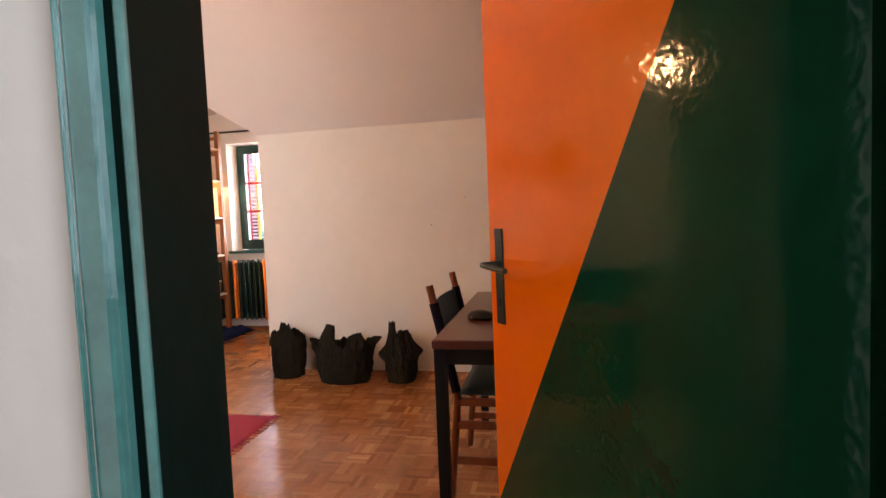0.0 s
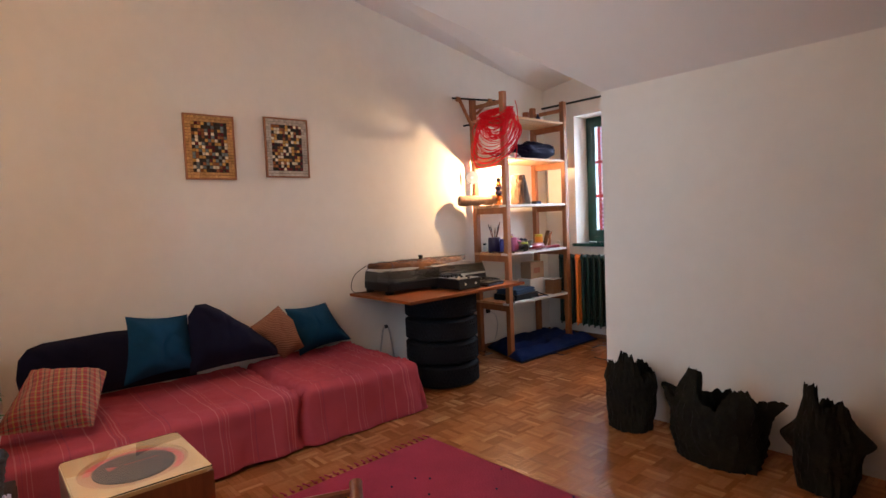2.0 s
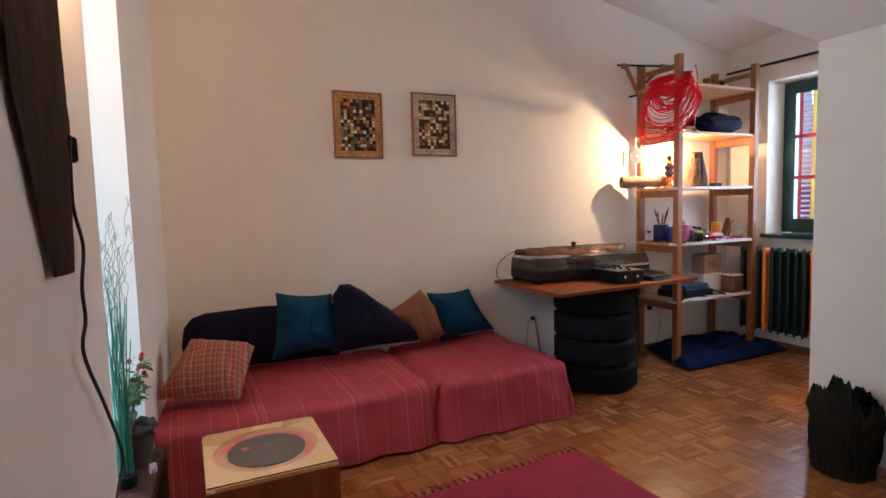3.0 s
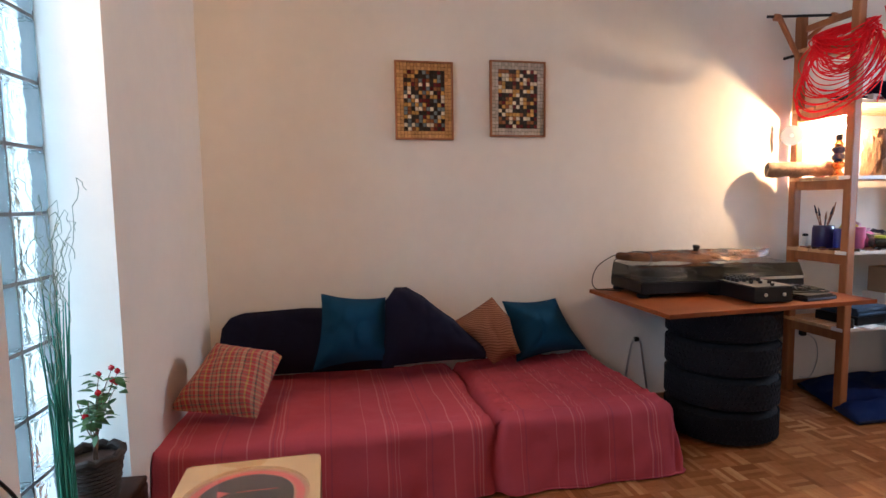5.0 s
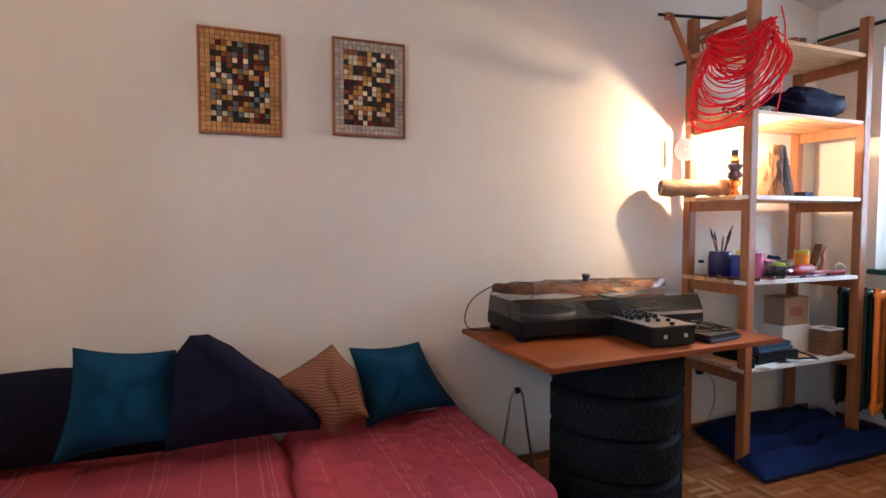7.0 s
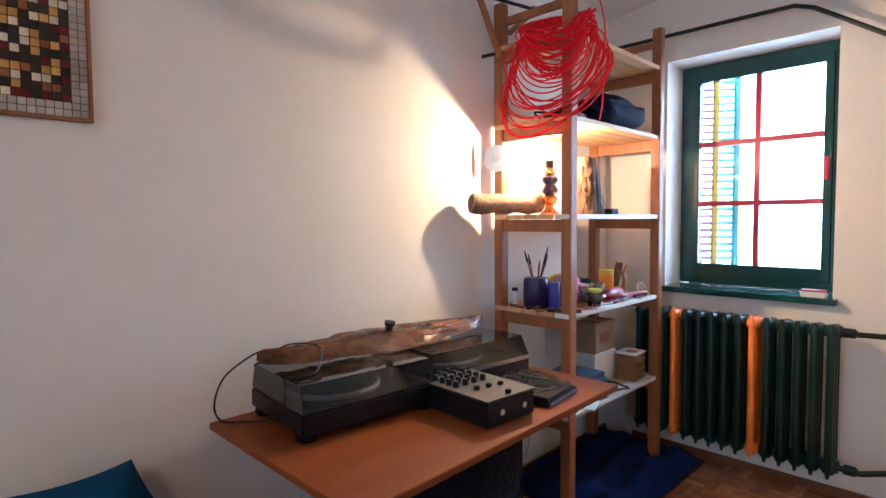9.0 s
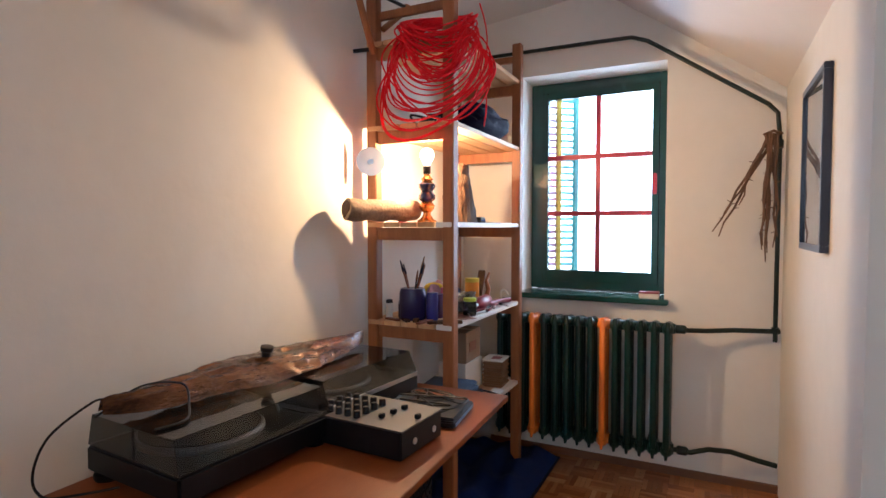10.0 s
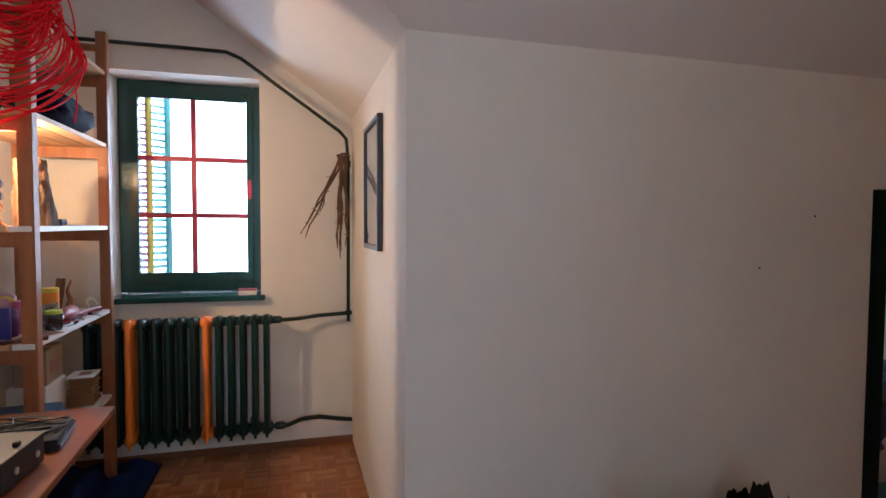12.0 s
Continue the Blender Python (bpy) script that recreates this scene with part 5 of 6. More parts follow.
# ---- radiator and pipes ----
def radiator():
    r = tagged(thing("radiator", "dark green cast iron radiator with two orange sections under the window", "radiator", pose(-2.89, 6.10, 0)), kind="")
    meshes = {}
    for i in range(15):
        mat = ORANGE_RAD if i in (5, 11) else RAD_GREEN
        if mat.name not in meshes:
            bm = bmesh.new()
            for y in (-.055, .0, .055):
                tube([(0, y, .175), (0, y, .215), (0, y, .78), (0, y, .815)], .0165, 10, bm=bm, taper=[.8, 1, 1, .8])
            for z in (.19, .805):
                tube([(0, -.068, z - .004), (0, -.05, z), (0, .05, z), (0, .068, z - .004)], .029, 12, bm=bm, taper=[.55, 1, 1, .55])
                tube([(-.032, 0, z), (.032, 0, z)], .026, 12, bm=bm)
            tube([(0, -.062, .150), (0, -.062, .20)], .013, 10, bm=bm, taper=[.5, 1])
            tube([(0, -.062, .80), (0, -.062, .845)], .018, 10, bm=bm, taper=[1, .5])
            o = part("radiator_section", bm, mat, r, "orange painted section" if mat is ORANGE_RAD else "", smooth=True)
            meshes[mat.name] = o.data
        else:
            o = new("radiator_section", meshes[mat.name])
            o.parent = r
            if mat is ORANGE_RAD:
                tagged(o, "orange painted section")
        o.location = (-i * .063, 0, 0)
    for i in (1, 13):
        part("bracket", box(-i * .063 - .035, -i * .063 - .028, .03, .15, .19, .21), PIPE_GREEN, r)


radiator()
vp = thing("heating_pipes", "dark green heating pipes along the wall under the ceiling slope", "pipe", pose(0, 0, 0))
part("upper_pipe", tube([(-2.86, 6.10, .805), (-2.80, 6.11, .800), (-2.72, 6.15, .797), (-2.60, 6.18, .806), (-2.40, 6.20, .812)], .012, 10), PIPE_GREEN, vp, smooth=True)
part("valve", turned([(.010, -.03), (.022, -.02), (.022, .02), (.012, .03)], 14, m=pose(-2.835, 6.105, .803, 0, 90, 0)), PIPE_GREEN, vp, smooth=True)
part("lower_pipe", tube([(-2.86, 6.10, .19), (-2.78, 6.11, .185), (-2.70, 6.15, .200), (-2.60, 6.18, .195), (-2.48, 6.20, .165), (-2.40, 6.21, .150)], .013, 10), PIPE_GREEN, vp, smooth=True)
part("valve", turned([(.010, -.03), (.022, -.02), (.022, .02), (.012, .03)], 14, m=pose(-2.82, 6.108, .188, 0, 90, 0)), PIPE_GREEN, vp, smooth=True)
part("riser", tube([(-2.42, 6.20, .76), (-2.42, 6.20, 1.74), (-2.43, 6.20, 1.86), (-2.47, 6.20, 1.905), (-3.02, 6.20, 2.285), (-3.10, 6.20, 2.315), (-3.30, 6.20, 2.318), (-4.07, 6.20, 2.32)], .0105, 10), PIPE_GREEN, vp, smooth=True)
part("coupling", turned([(.016, -.02), (.017, .02)], 12, m=pose(-2.42, 6.20, 1.71)), PIPE_GREEN, vp)
part("coupling", turned([(.016, -.015), (.017, .015)], 12, m=pose(-2.42, 6.20, .815)), PIPE_GREEN, vp)


def branch_bundle():
    t = thing("dry_branch_bundle", "bundle of dry brown twigs hanging on the pipe", "branches", pose(-2.455, 6.14, 1.70))
    rnd = random.Random(21)
    for k in range(13):
        ang = rnd.uniform(-.07, .10) if k > 3 else rnd.uniform(.40, .50)
        ln = rnd.uniform(.36, .60)
        pts, x, y = [], rnd.uniform(-.03, .03), rnd.uniform(-.05, .03)
        for i in range(8):
            f = i / 7
            pts.append((x - math.sin(ang) * ln * f * (1.1 if k < 3 else .7) + rnd.uniform(-.008, .008), y + rnd.uniform(-.008, .008), .05 - math.cos(ang) * ln * f))
        part("twig", tube(pts, .0070, 6, taper=[1, 1, .95, .9, .8, .7, .6, .35]), TWIG, t)
        for i in range(1, 7):
            if rnd.random() < .7:
                p = Vector(pts[i])
                q = p + Vector((rnd.uniform(-.025, .025), rnd.uniform(-.02, .02), rnd.uniform(-.012, .012)))
                part("spur", tube([p, q], .003, 5, taper=[1, .5]), TWIG, t)
    part("knot", tube([(-.035, -.02, .05), (0, -.045, .06), (.035, -.02, .05), (0, .012, .04)], .007, 8, closed=True), TWIG, t, smooth=True)


branch_bundle()
tin = thing("small_tin", "small flat tin with a red rim on the window sill", "tin", pose(-3.00, 6.25, .935))
part("body", box(-.05, .05, -.03, .03, 0, .026, .004), CARD_WHITE, tin)
part("lid", box(-.052, .052, -.032, .032, .026, .034, .003), RED_PLASTIC, tin, "red lid")


def poster():
    t = thing("framed_drawing", "black framed monochrome drawing on the side wall of the nook", "picture", pose(NX - .001, 5.31, 1.52))
    w, h = .43, .565
    bm = box(-.024, 0, -w / 2, w / 2, -h / 2, -h / 2 + .022, .002)
    box(-.024, 0, -w / 2, w / 2, h / 2 - .022, h / 2, .002, bm=bm)
    box(-.024, 0, -w / 2, -w / 2 + .022, -h / 2 + .022, h / 2 - .022, .002, bm=bm)
    box(-.024, 0, w / 2 - .022, w / 2, -h / 2 + .022, h / 2 - .022, .002, bm=bm)
    part("frame", bm, material("dark_blue_black_frame", (0.012, 0.012, 0.03), 0.3), t)
    part("drawing", box(-.010, -.004, -w / 2 + .022, w / 2 - .022, -h / 2 + .022, h / 2 - .022), material("grey_drawing", (0.16, 0.15, 0.15), 0.6, 0.1, 18, second=(0.03, 0.03, 0.035)), t)
    part("drawn_shape", box(-.0115, -.0105, -.06, .05, -.12, .10), material("drawn_dark", (0.05, 0.05, 0.06), 0.6, 0.3, 30), t)
    g = part("pane", box(-.016, -.014, -w / 2 + .022, w / 2 - .022, -h / 2 + .022, h / 2 - .022), CLEAR, t)
    g.visible_shadow = False


poster()

# ---- stool with the disc ----
def disc_box():
    t = thing("low_box_table", "low pale wooden box table with a dark disc on top", "table", pose(-2.80, 2.058, 0))
    w, d, h = .232, .215, .37
    part("front_panel", box(w - .014, w, -d, d, 0, h - .02), CHAIR_WOOD, t, "brown side panel")
    part("back_panel", box(-w, -w + .014, -d, d, 0, h - .02), CHAIR_WOOD, t, "brown side panel")
    part("side_panel", box(-w + .014, w - .014, -d, -d + .014, 0, h - .02), CHAIR_WOOD, t, "brown side panel")
    part("side_panel", box(-w + .014, w - .014, d - .014, d, 0, h - .02), CHAIR_WOOD, t, "brown side panel")
    # top with a round hole
    bm = bmesh.new()
    n = 64
    for z, flip in ((h - .006, False), (h - .020, True)):
        inner = [bm.verts.new((.185 * math.cos(2 * math.pi * k / n), .185 * math.sin(2 * math.pi * k / n), z)) for k in range(n)]
        outer = []
        for k in range(n):
            a = 2 * math.pi * k / n
            s = min(w / max(abs(math.cos(a)), 1e-6), d / max(abs(math.sin(a)), 1e-6))
            outer.append(bm.verts.new((s * math.cos(a), s * math.sin(a), z)))
        for k in range(n):
            j = (k + 1) % n
            f = (inner[k], outer[k], outer[j], inner[j])
            bm.faces.new(f[::-1] if flip else f)
        if flip:
            for k in range(n):
                j = (k + 1) % n
                bm.faces.new((up_o[k], outer[k], outer[j], up_o[j]))
                bm.faces.new((inner[k], up_i[k], up_i[j], inner[j]))
        up_i, up_o = inner, outer
    bmesh.ops.recalc_face_normals(bm, faces=bm.faces)
    part("top", bm, PINE_LIGHT, t, "pale varnished top with a round opening")
    part("recess", turned([(.1845, h - .0205), (.1845, h - .016)], 64), TAN, t, "tan painted recess")
    arc = [((.170) * math.cos(a), (.170) * math.sin(a)) for a in [radians(45 + 5 * k) for k in range(43)]]
    arc_in = [((.146) * math.cos(a), (.146) * math.sin(a)) for a in [radians(45 + 5 * k) for k in range(43)]]
    bm = bmesh.new()
    o1 = [bm.verts.new((x, y, h - .0155)) for x, y in arc]
    i1 = [bm.verts.new((x, y, h - .0155)) for x, y in arc_in]
    for k in range(len(o1) - 1):
        bm.faces.new((i1[k], i1[k + 1], o1[k + 1], o1[k]))
    bmesh.ops.recalc_face_normals(bm, faces=bm.faces)
    bmesh.ops.solidify(bm, geom=bm.faces[:], thickness=0.001)
    part("painted_arc", bm, PINK_RED, t, "pinkish red painted arc")
    part("disc", turned([(.138, h - .0158), (.138, h - .0100), (.134, h - .0095)], 56), SLATE, t, "dark grey round disc", smooth=True)
    part("arrow", prism([(-.050, -.088), (-.008, -.082), (-.032, -.050)], h - .0094, h - .0084), PINK_RED, t)
    part("lettering", box(-.034, -.030, -.03, .09, h - .0094, h - .0086), PINK_RED, t)
    g = part("glass_top", box(-w + .003, w - .003, -d + .003, d - .003, h - .0055, h, .001), CLEAR, t, "clear glass sheet")
    g.visible_shadow = False


disc_box()

# ---- rug ----
def rug():
    t = thing("rug", "crimson woven rug with knotted fringes lying on the parquet", "rug", pose(-2.30, 3.06, 0, 0, 0, 2))

    def fn(u, v):
        x, y = (u - .5) * 1.08, (v - .5) * 1.02
        edge = min(u, 1 - u, v, 1 - v)
        return (x + .006 * noise3(y, 0, 0, 5), y + .006 * noise3(x, 3, 0, 5), .001 if edge < .001 else .010 + .003 * noise3(x, y, 0, 4))
    part("weave", grid_mesh(60, 50, fn), RUG_RED, t, smooth=True)
    rnd = random.Random(2)
    for sx in (-1, 1):
        bm = bmesh.new()
        for k in range(26):
            y = -.50 + k * .040
            x = sx * .535
            pts = [(x, y, .007)]
            for i in range(1, 4):
                pts.append((x + sx * i * .018, y + rnd.uniform(-.010, .010), .005))
            tube(pts, .0032, 5, bm=bm)
            tube([(x + sx * .010, y - .004, .006), (x + sx * .016, y + .004, .007)], .0055, 6, bm=bm)
        part("fringe", bm, RUG_RED, t, "short knotted fringe", kind="stuff")
    for k in range(14):
        x, y = rnd.uniform(-.45, .5), rnd.uniform(-.4, .48)
        part("tuft", turned([(.006, .010), (.005, .015)], 7, m=pose(x, y, .002)), NAVY, t)


rug()

# ---- stumps ----
def stump(x, y, rx, ry, rim, spikes, knobs, seed):
    """A hollow trunk: spikes are (angle, half width, height, reach) on the rim, knobs (angle, half width, height, reach) on the side."""
    t = thing("carved_stump", "blackened hollow tree stump with ragged spikes against the wall", "stump", pose(x, y, 0), "stumps along the knee wall")

    def shell(inner):
        def fn(u, v):
            a = u * 2 * math.pi
            top, flare = rim * (1 + .05 * noise3(math.cos(a) * 2, math.sin(a) * 2, seed, 2)), 0
            for ang, width, up, out in spikes:
                d = (a - radians(ang) + math.pi) % (2 * math.pi) - math.pi
                k = max(0, 1 - abs(d) / radians(width))
                top = max(top, rim + (up - rim) * min(1, k * 1.5) ** .7)
                flare += out * k * v ** 3
            top += .028 * noise3(math.cos(a) * 5, math.sin(a) * 5, seed, 1.3) + .016 * noise3(math.cos(a) * 12, math.sin(a) * 12, seed, 1.3)
            z = top * v
            for ang, width, at, out in knobs:
                d = (a - radians(ang) + math.pi) % (2 * math.pi) - math.pi
                flare += out * max(0, 1 - abs(d) / radians(width)) * math.exp(-((z - at) / .045) ** 2)
            ca, sa = math.cos(a), math.sin(a)
            k = 1 + .12 * math.sin(min(1, z / rim) * 2.4) + .10 * noise3(ca * 1.5, sa * 1.5, v * 1.5 + seed, 1.6) + .05 * noise3(ca * 4, sa * 4, v * 2 + seed, 2.0) + .085 * noise3(ca * 6, sa * 6, z * 12 + seed, 1.5) + .04 * noise3(ca * 14, sa * 14, z * 34 + seed, 1.5)
            k -= .30 * max(0, z - rim) / .2
            if inner:
                k *= .74
            return ((rx * k + flare) * ca, (ry * k + flare * .4) * sa, max(z - (.012 if inner else 0), 0.001))
        return fn
    bm = grid_mesh(96, 34, shell(False))
    o = grid_mesh(96, 14, shell(True))
    me = bpy.data.meshes.new("x")
    o.to_mesh(me)
    bm.from_mesh(me)
    o.free()
    bpy.data.meshes.remove(me)
    part("wood", bm, STUMP, t, smooth=True)
    part("heartwood", turned([(min(rx, ry) * .7, .0), (min(rx, ry) * .7, rim * .7)], 24), STUMP, t)


stump(-2.125, 4.462, .118, .112, .31, [(285, 44, .445, .0), (228, 34, .395, .0), (180, 20, .355, .02), (0, 26, .335, .02), (90, 60, .36, .0)], [(185, 40, .28, .022), (355, 40, .27, .028)], 1)
stump(-1.600, 4.36, .192, .125, .275, [(236, 26, .475, .0), (250, 26, .335, .0), (180, 22, .33, .09), (318, 36, .385, .0), (2, 18, .355, .12), (90, 60, .31, .0)], [(270, 30, .12, .012)], 2)
stump(-1.158, 4.40, .105, .105, .25, [(232, 52, .465, .0), (305, 62, .400, .0), (90, 70, .36, .0)], [(182, 34, .205, .065), (2, 30, .230, .055), (200, 25, .10, .012)], 3)

# ---- dining table and chairs ----
def dining_table():
    t = thing("dining_table", "dark red-brown table on square black legs", "table", pose(-.03, 2.925, 0))
    part("tabletop", box(-.395, .40, -.605, .615, .768, .800, .003), TABLE_TOP, t)
    for x in (-.37, .37):
        for y in (-.575, .585):
            part("leg", box(x - .021, x + .021, y - .021, y + .021, 0, .768, .002), BLACK_METAL, t)
    for x in (-.37, .37):
        part("apron", box(x - .014, x + .014, -.553, .563, .708, .766, .002), BLACK_METAL, t)
    for y in (-.575, .585):
        part("apron", box(-.348, .348, y - .014, y + .014, .708, .766, .002), BLACK_METAL, t)


dining_table()


def strap_chair():
    t = thing("dining_chair", "reddish wooden chair with slate blue strap back and padded seat", "chair", pose(-.26, 3.01, 0))
    hw = .272
    for s in (-1, 1):
        part("back_post", tube([(-.20, s * hw, 0.0), (-.155, s * hw, .45), (-.262, s * hw, .945)], .017, 10), CHAIR_WOOD, t, smooth=True)
        part("post_sleeve", tube([(-.1595, s * hw, .475), (-.2455, s * hw, .868)], .021, 10), NAVY, t, smooth=True)
        part("front_leg", box(.20, .235, s * hw - .0175, s * hw + .0175, 0, .66, .004), CHAIR_WOOD, t)
        part("arm_rail", box(-.17, .235, s * hw - .017, s * hw + .017, .415, .445, .004), CHAIR_WOOD, t)
        part("side_stretcher", box(-.175, .20, s * hw - .012, s * hw + .012, .15, .185, .003), CHAIR_WOOD, t)
        part("upper_stretcher", box(-.165, .20, s * hw - .012, s * hw + .012, .31, .345, .003), CHAIR_WOOD, t)
    part("front_stretcher", box(.205, .23, -.255, .255, .22, .25, .003), CHAIR_WOOD, t)

    def back(u, v):
        y = (u - .5) * 2 * (hw - .004)
        z = .56 + .30 * v
        x = -.1595 - .086 * (z - .475) / .393 - .028 * (1 - (2 * u - 1) ** 2)
        return (x, y, z)
    part("backrest", grid_mesh(20, 8, back, .006), CHAIR_BLUE, t, "slate blue strap back", smooth=True)

    def seat(u, v):
        x, y = -.16 + .38 * u, (v - .5) * 2 * (hw - .022)
        return (x, y, .452 + .030 * ((1 - abs(2 * u - 1) ** 6) * (1 - abs(2 * v - 1) ** 6)) ** .5)
    part("seat", grid_mesh(18, 18, seat, -.03), CHAIR_BLUE, t, "padded slate blue seat", smooth=True)


strap_chair()


def sling_chair():
    t = thing("sling_chair", "low wooden folding chair with a striped canvas sling", "chair", pose(0, 0, 0))
    R, L = Vector((-1.068, 1.972, .80)), Vector((-1.235, 1.568, .80))
    fwd = Vector((-.83, .42, 0)).normalized() * 1.0 + Vector((-.06, .13, 0))
    for p, nm in ((R, "back_post"), (L, "back_post")):
        foot = p + Vector((-.20, -.20, 0))
        foot.z = 0.0
        part(nm, tube([p + (p - foot) * .012, p, p.lerp(foot, .02), p.lerp(foot, .5), foot], .020, 12, taper=[.55, .95, 1.0, .95, .9]), CHAIR_WOOD, t, smooth=True)
        front = p + fwd * .80
        front.z = .50
        rear = p - fwd * .02
        rear.z = 0.0
        part("side_rail", tube([front, front.lerp(rear, .5), rear], .019, 10), CHAIR_WOOD, t, smooth=True)
    for k, z in ((.34, .10),):
        a, b = R + fwd * .26, L + fwd * .26
        a.z = b.z = z
        part("stretcher", tube([a, b], .012, 8), CHAIR_WOOD, t)
    f1, f2 = R + fwd * .78, L + fwd * .78
    f1.z = f2.z = .48
    part("front_bar", tube([f1, f2], .014, 8), CHAIR_WOOD, t)
    ax = (L - R).normalized()
    wd = (L - R).length

    def fn(u, v):
        p = ax * (u * wd)
        s = v
        q = (1 - s) ** 2 * (fwd * .005 + Vector((0, 0, .765))) + 2 * (1 - s) * s * (fwd * .24 + Vector((0, 0, .02))) + s * s * (fwd * .78 + Vector((0, 0, .49)))
        return (p.x + q.x, p.y + q.y, q.z + .0)
    bm = grid_mesh(16, 24, fn, .004)
    # the canvas keeps its own axes: x across the stripes
    m = Matrix.Translation((R.x, R.y, 0)) @ Matrix.Rotation(math.atan2(ax.y, ax.x), 4, "Z")
    rot = Matrix.Rotation(-math.atan2(ax.y, ax.x), 4, "Z")
    for v in bm.verts:
        v.co = rot @ v.co
    s = part("sling", bm, SLING, t, "red, black, yellow and green striped canvas", smooth=True)
    s.matrix_local = m
    bm = tube([R.lerp(L, .13) + Vector((0, 0, -.030)), L + Vector((0, 0, -.048))], .017, 14)
    for v in bm.verts:
        v.co = m.inverted() @ v.co
    s = part("sling_band", bm, SLING, t, "striped canvas wrapped round the top bar", smooth=True)
    s.matrix_local = m


sling_chair()

# computer things on the table
ms = thing("computer_mouse", "black computer mouse on the table", "mouse", pose(-.295, 2.725, .80, 0, 0, -22))
bm = bmesh.new()
bmesh.ops.create_icosphere(bm, subdivisions=3, radius=1)
for v in bm.verts:
    v.co = (v.co.x * .066, v.co.y * .037, max(0, v.co.z * .5 + .2) * .056)
part("shell", bm, BLACK_PLASTIC, ms, smooth=True)
part("wheel", turned([(.008, -.003), (.008, .003)], 14, m=pose(.033, 0, .020, 90, 0, 0)), RUBBER, ms)
part("side_strip", tube([(-.035, -.031, .010), (.0, -.034, .012), (.035, -.028, .010)], .0025, 6), STEEL, ms)
cable("mouse_cable", "thin black mouse cable on the table", [(-.235, 2.70, .806), (-.18, 2.70, .803), (-.12, 2.73, .803), (-.02, 2.70, .803)], .002)
kb = thing("keyboard", "black computer keyboard on the table", "keyboard", pose(-.115, 3.10, .80, 0, 0, 104))
part("base", box(-.21, .21, -.075, .075, 0, .018, .004), BLACK_PLASTIC, kb)
key = None
for r in range(5):
    for c in range(15):
        if key is None:
            key = part("key", box(-.0115, .0115, -.0115, .0115, .018, .025, .002), material("key_plastic", (0.035, 0.03, 0.03), 0.4), kb)
            o = key
        else:
            o = new("key", key.data)
            o.parent = kb
        o.location = (-.19 + c * .027, -.055 + r * .027, 0)

# ---- wall lamp made of a wooden board ----
wl = thing("wooden_wall_lamp", "dark carved plank on the wall shading a lit bulb", "lamp", pose(-2.128, 1.574, 0, 0, 0, -4.1))
part("plank", grid_mesh(14, 40, lambda u, v: (.055 * min(1, v * 1.6) + (u - .5) * (.15 + .21 * min(1, v * 2.4) + .014 * noise3(v, 1, u > .5, 5)), .018 + .014 * (1 - (2 * u - 1) ** 2) + .003 * noise3(u * 4, v * 9, 0, 2), 1.125 + .80 * v), .016), DARK_WOOD, wl, smooth=True)
part("spacer", box(-.02, .06, -.02, .012, 1.60, 1.68, .003), DARK_WOOD, wl)
part("bulb_holder", turned([(.018, 0), (.018, .05)], 16, m=pose(-.075, .075, 1.935)), BLACK_PLASTIC, wl)
part("arm", tube([(.0, .02, 1.90), (-.06, .03, 1.91), (-.075, .075, 1.94)], .008, 8), BLACK_METAL, wl)
wb = part("bulb", turned([(.012, 0), (.016, .012), (.028, .032), (.030, .048), (.022, .066), (.002, .074)], 24, m=pose(-.075, .075, 1.985)), BULB_GLASS, wl, "lit bulb", smooth=True)
wb.visible_shadow = False
part("switch", box(-.150, -.132, .012, .030, 1.37, 1.43, .004), BLACK_PLASTIC, wl, "small black switch on the cable")
cable("lamp_cable", "black cable hanging down the wall from the wooden lamp", [(-2.235, 1.605, 1.43), (-2.225, 1.603, 1.33), (-2.235, 1.602, 1.26), (-2.300, 1.605, 1.172), (-2.24, 1.605, 1.08), (-2.253, 1.605, 1.0), (-2.19, 1.606, .932), (-2.36, 1.618, .748), (-2.505, 1.630, .557), (-2.40, 1.625, .50), (-2.30, 1.618, .40), (-2.20, 1.61, .008)], .0042)

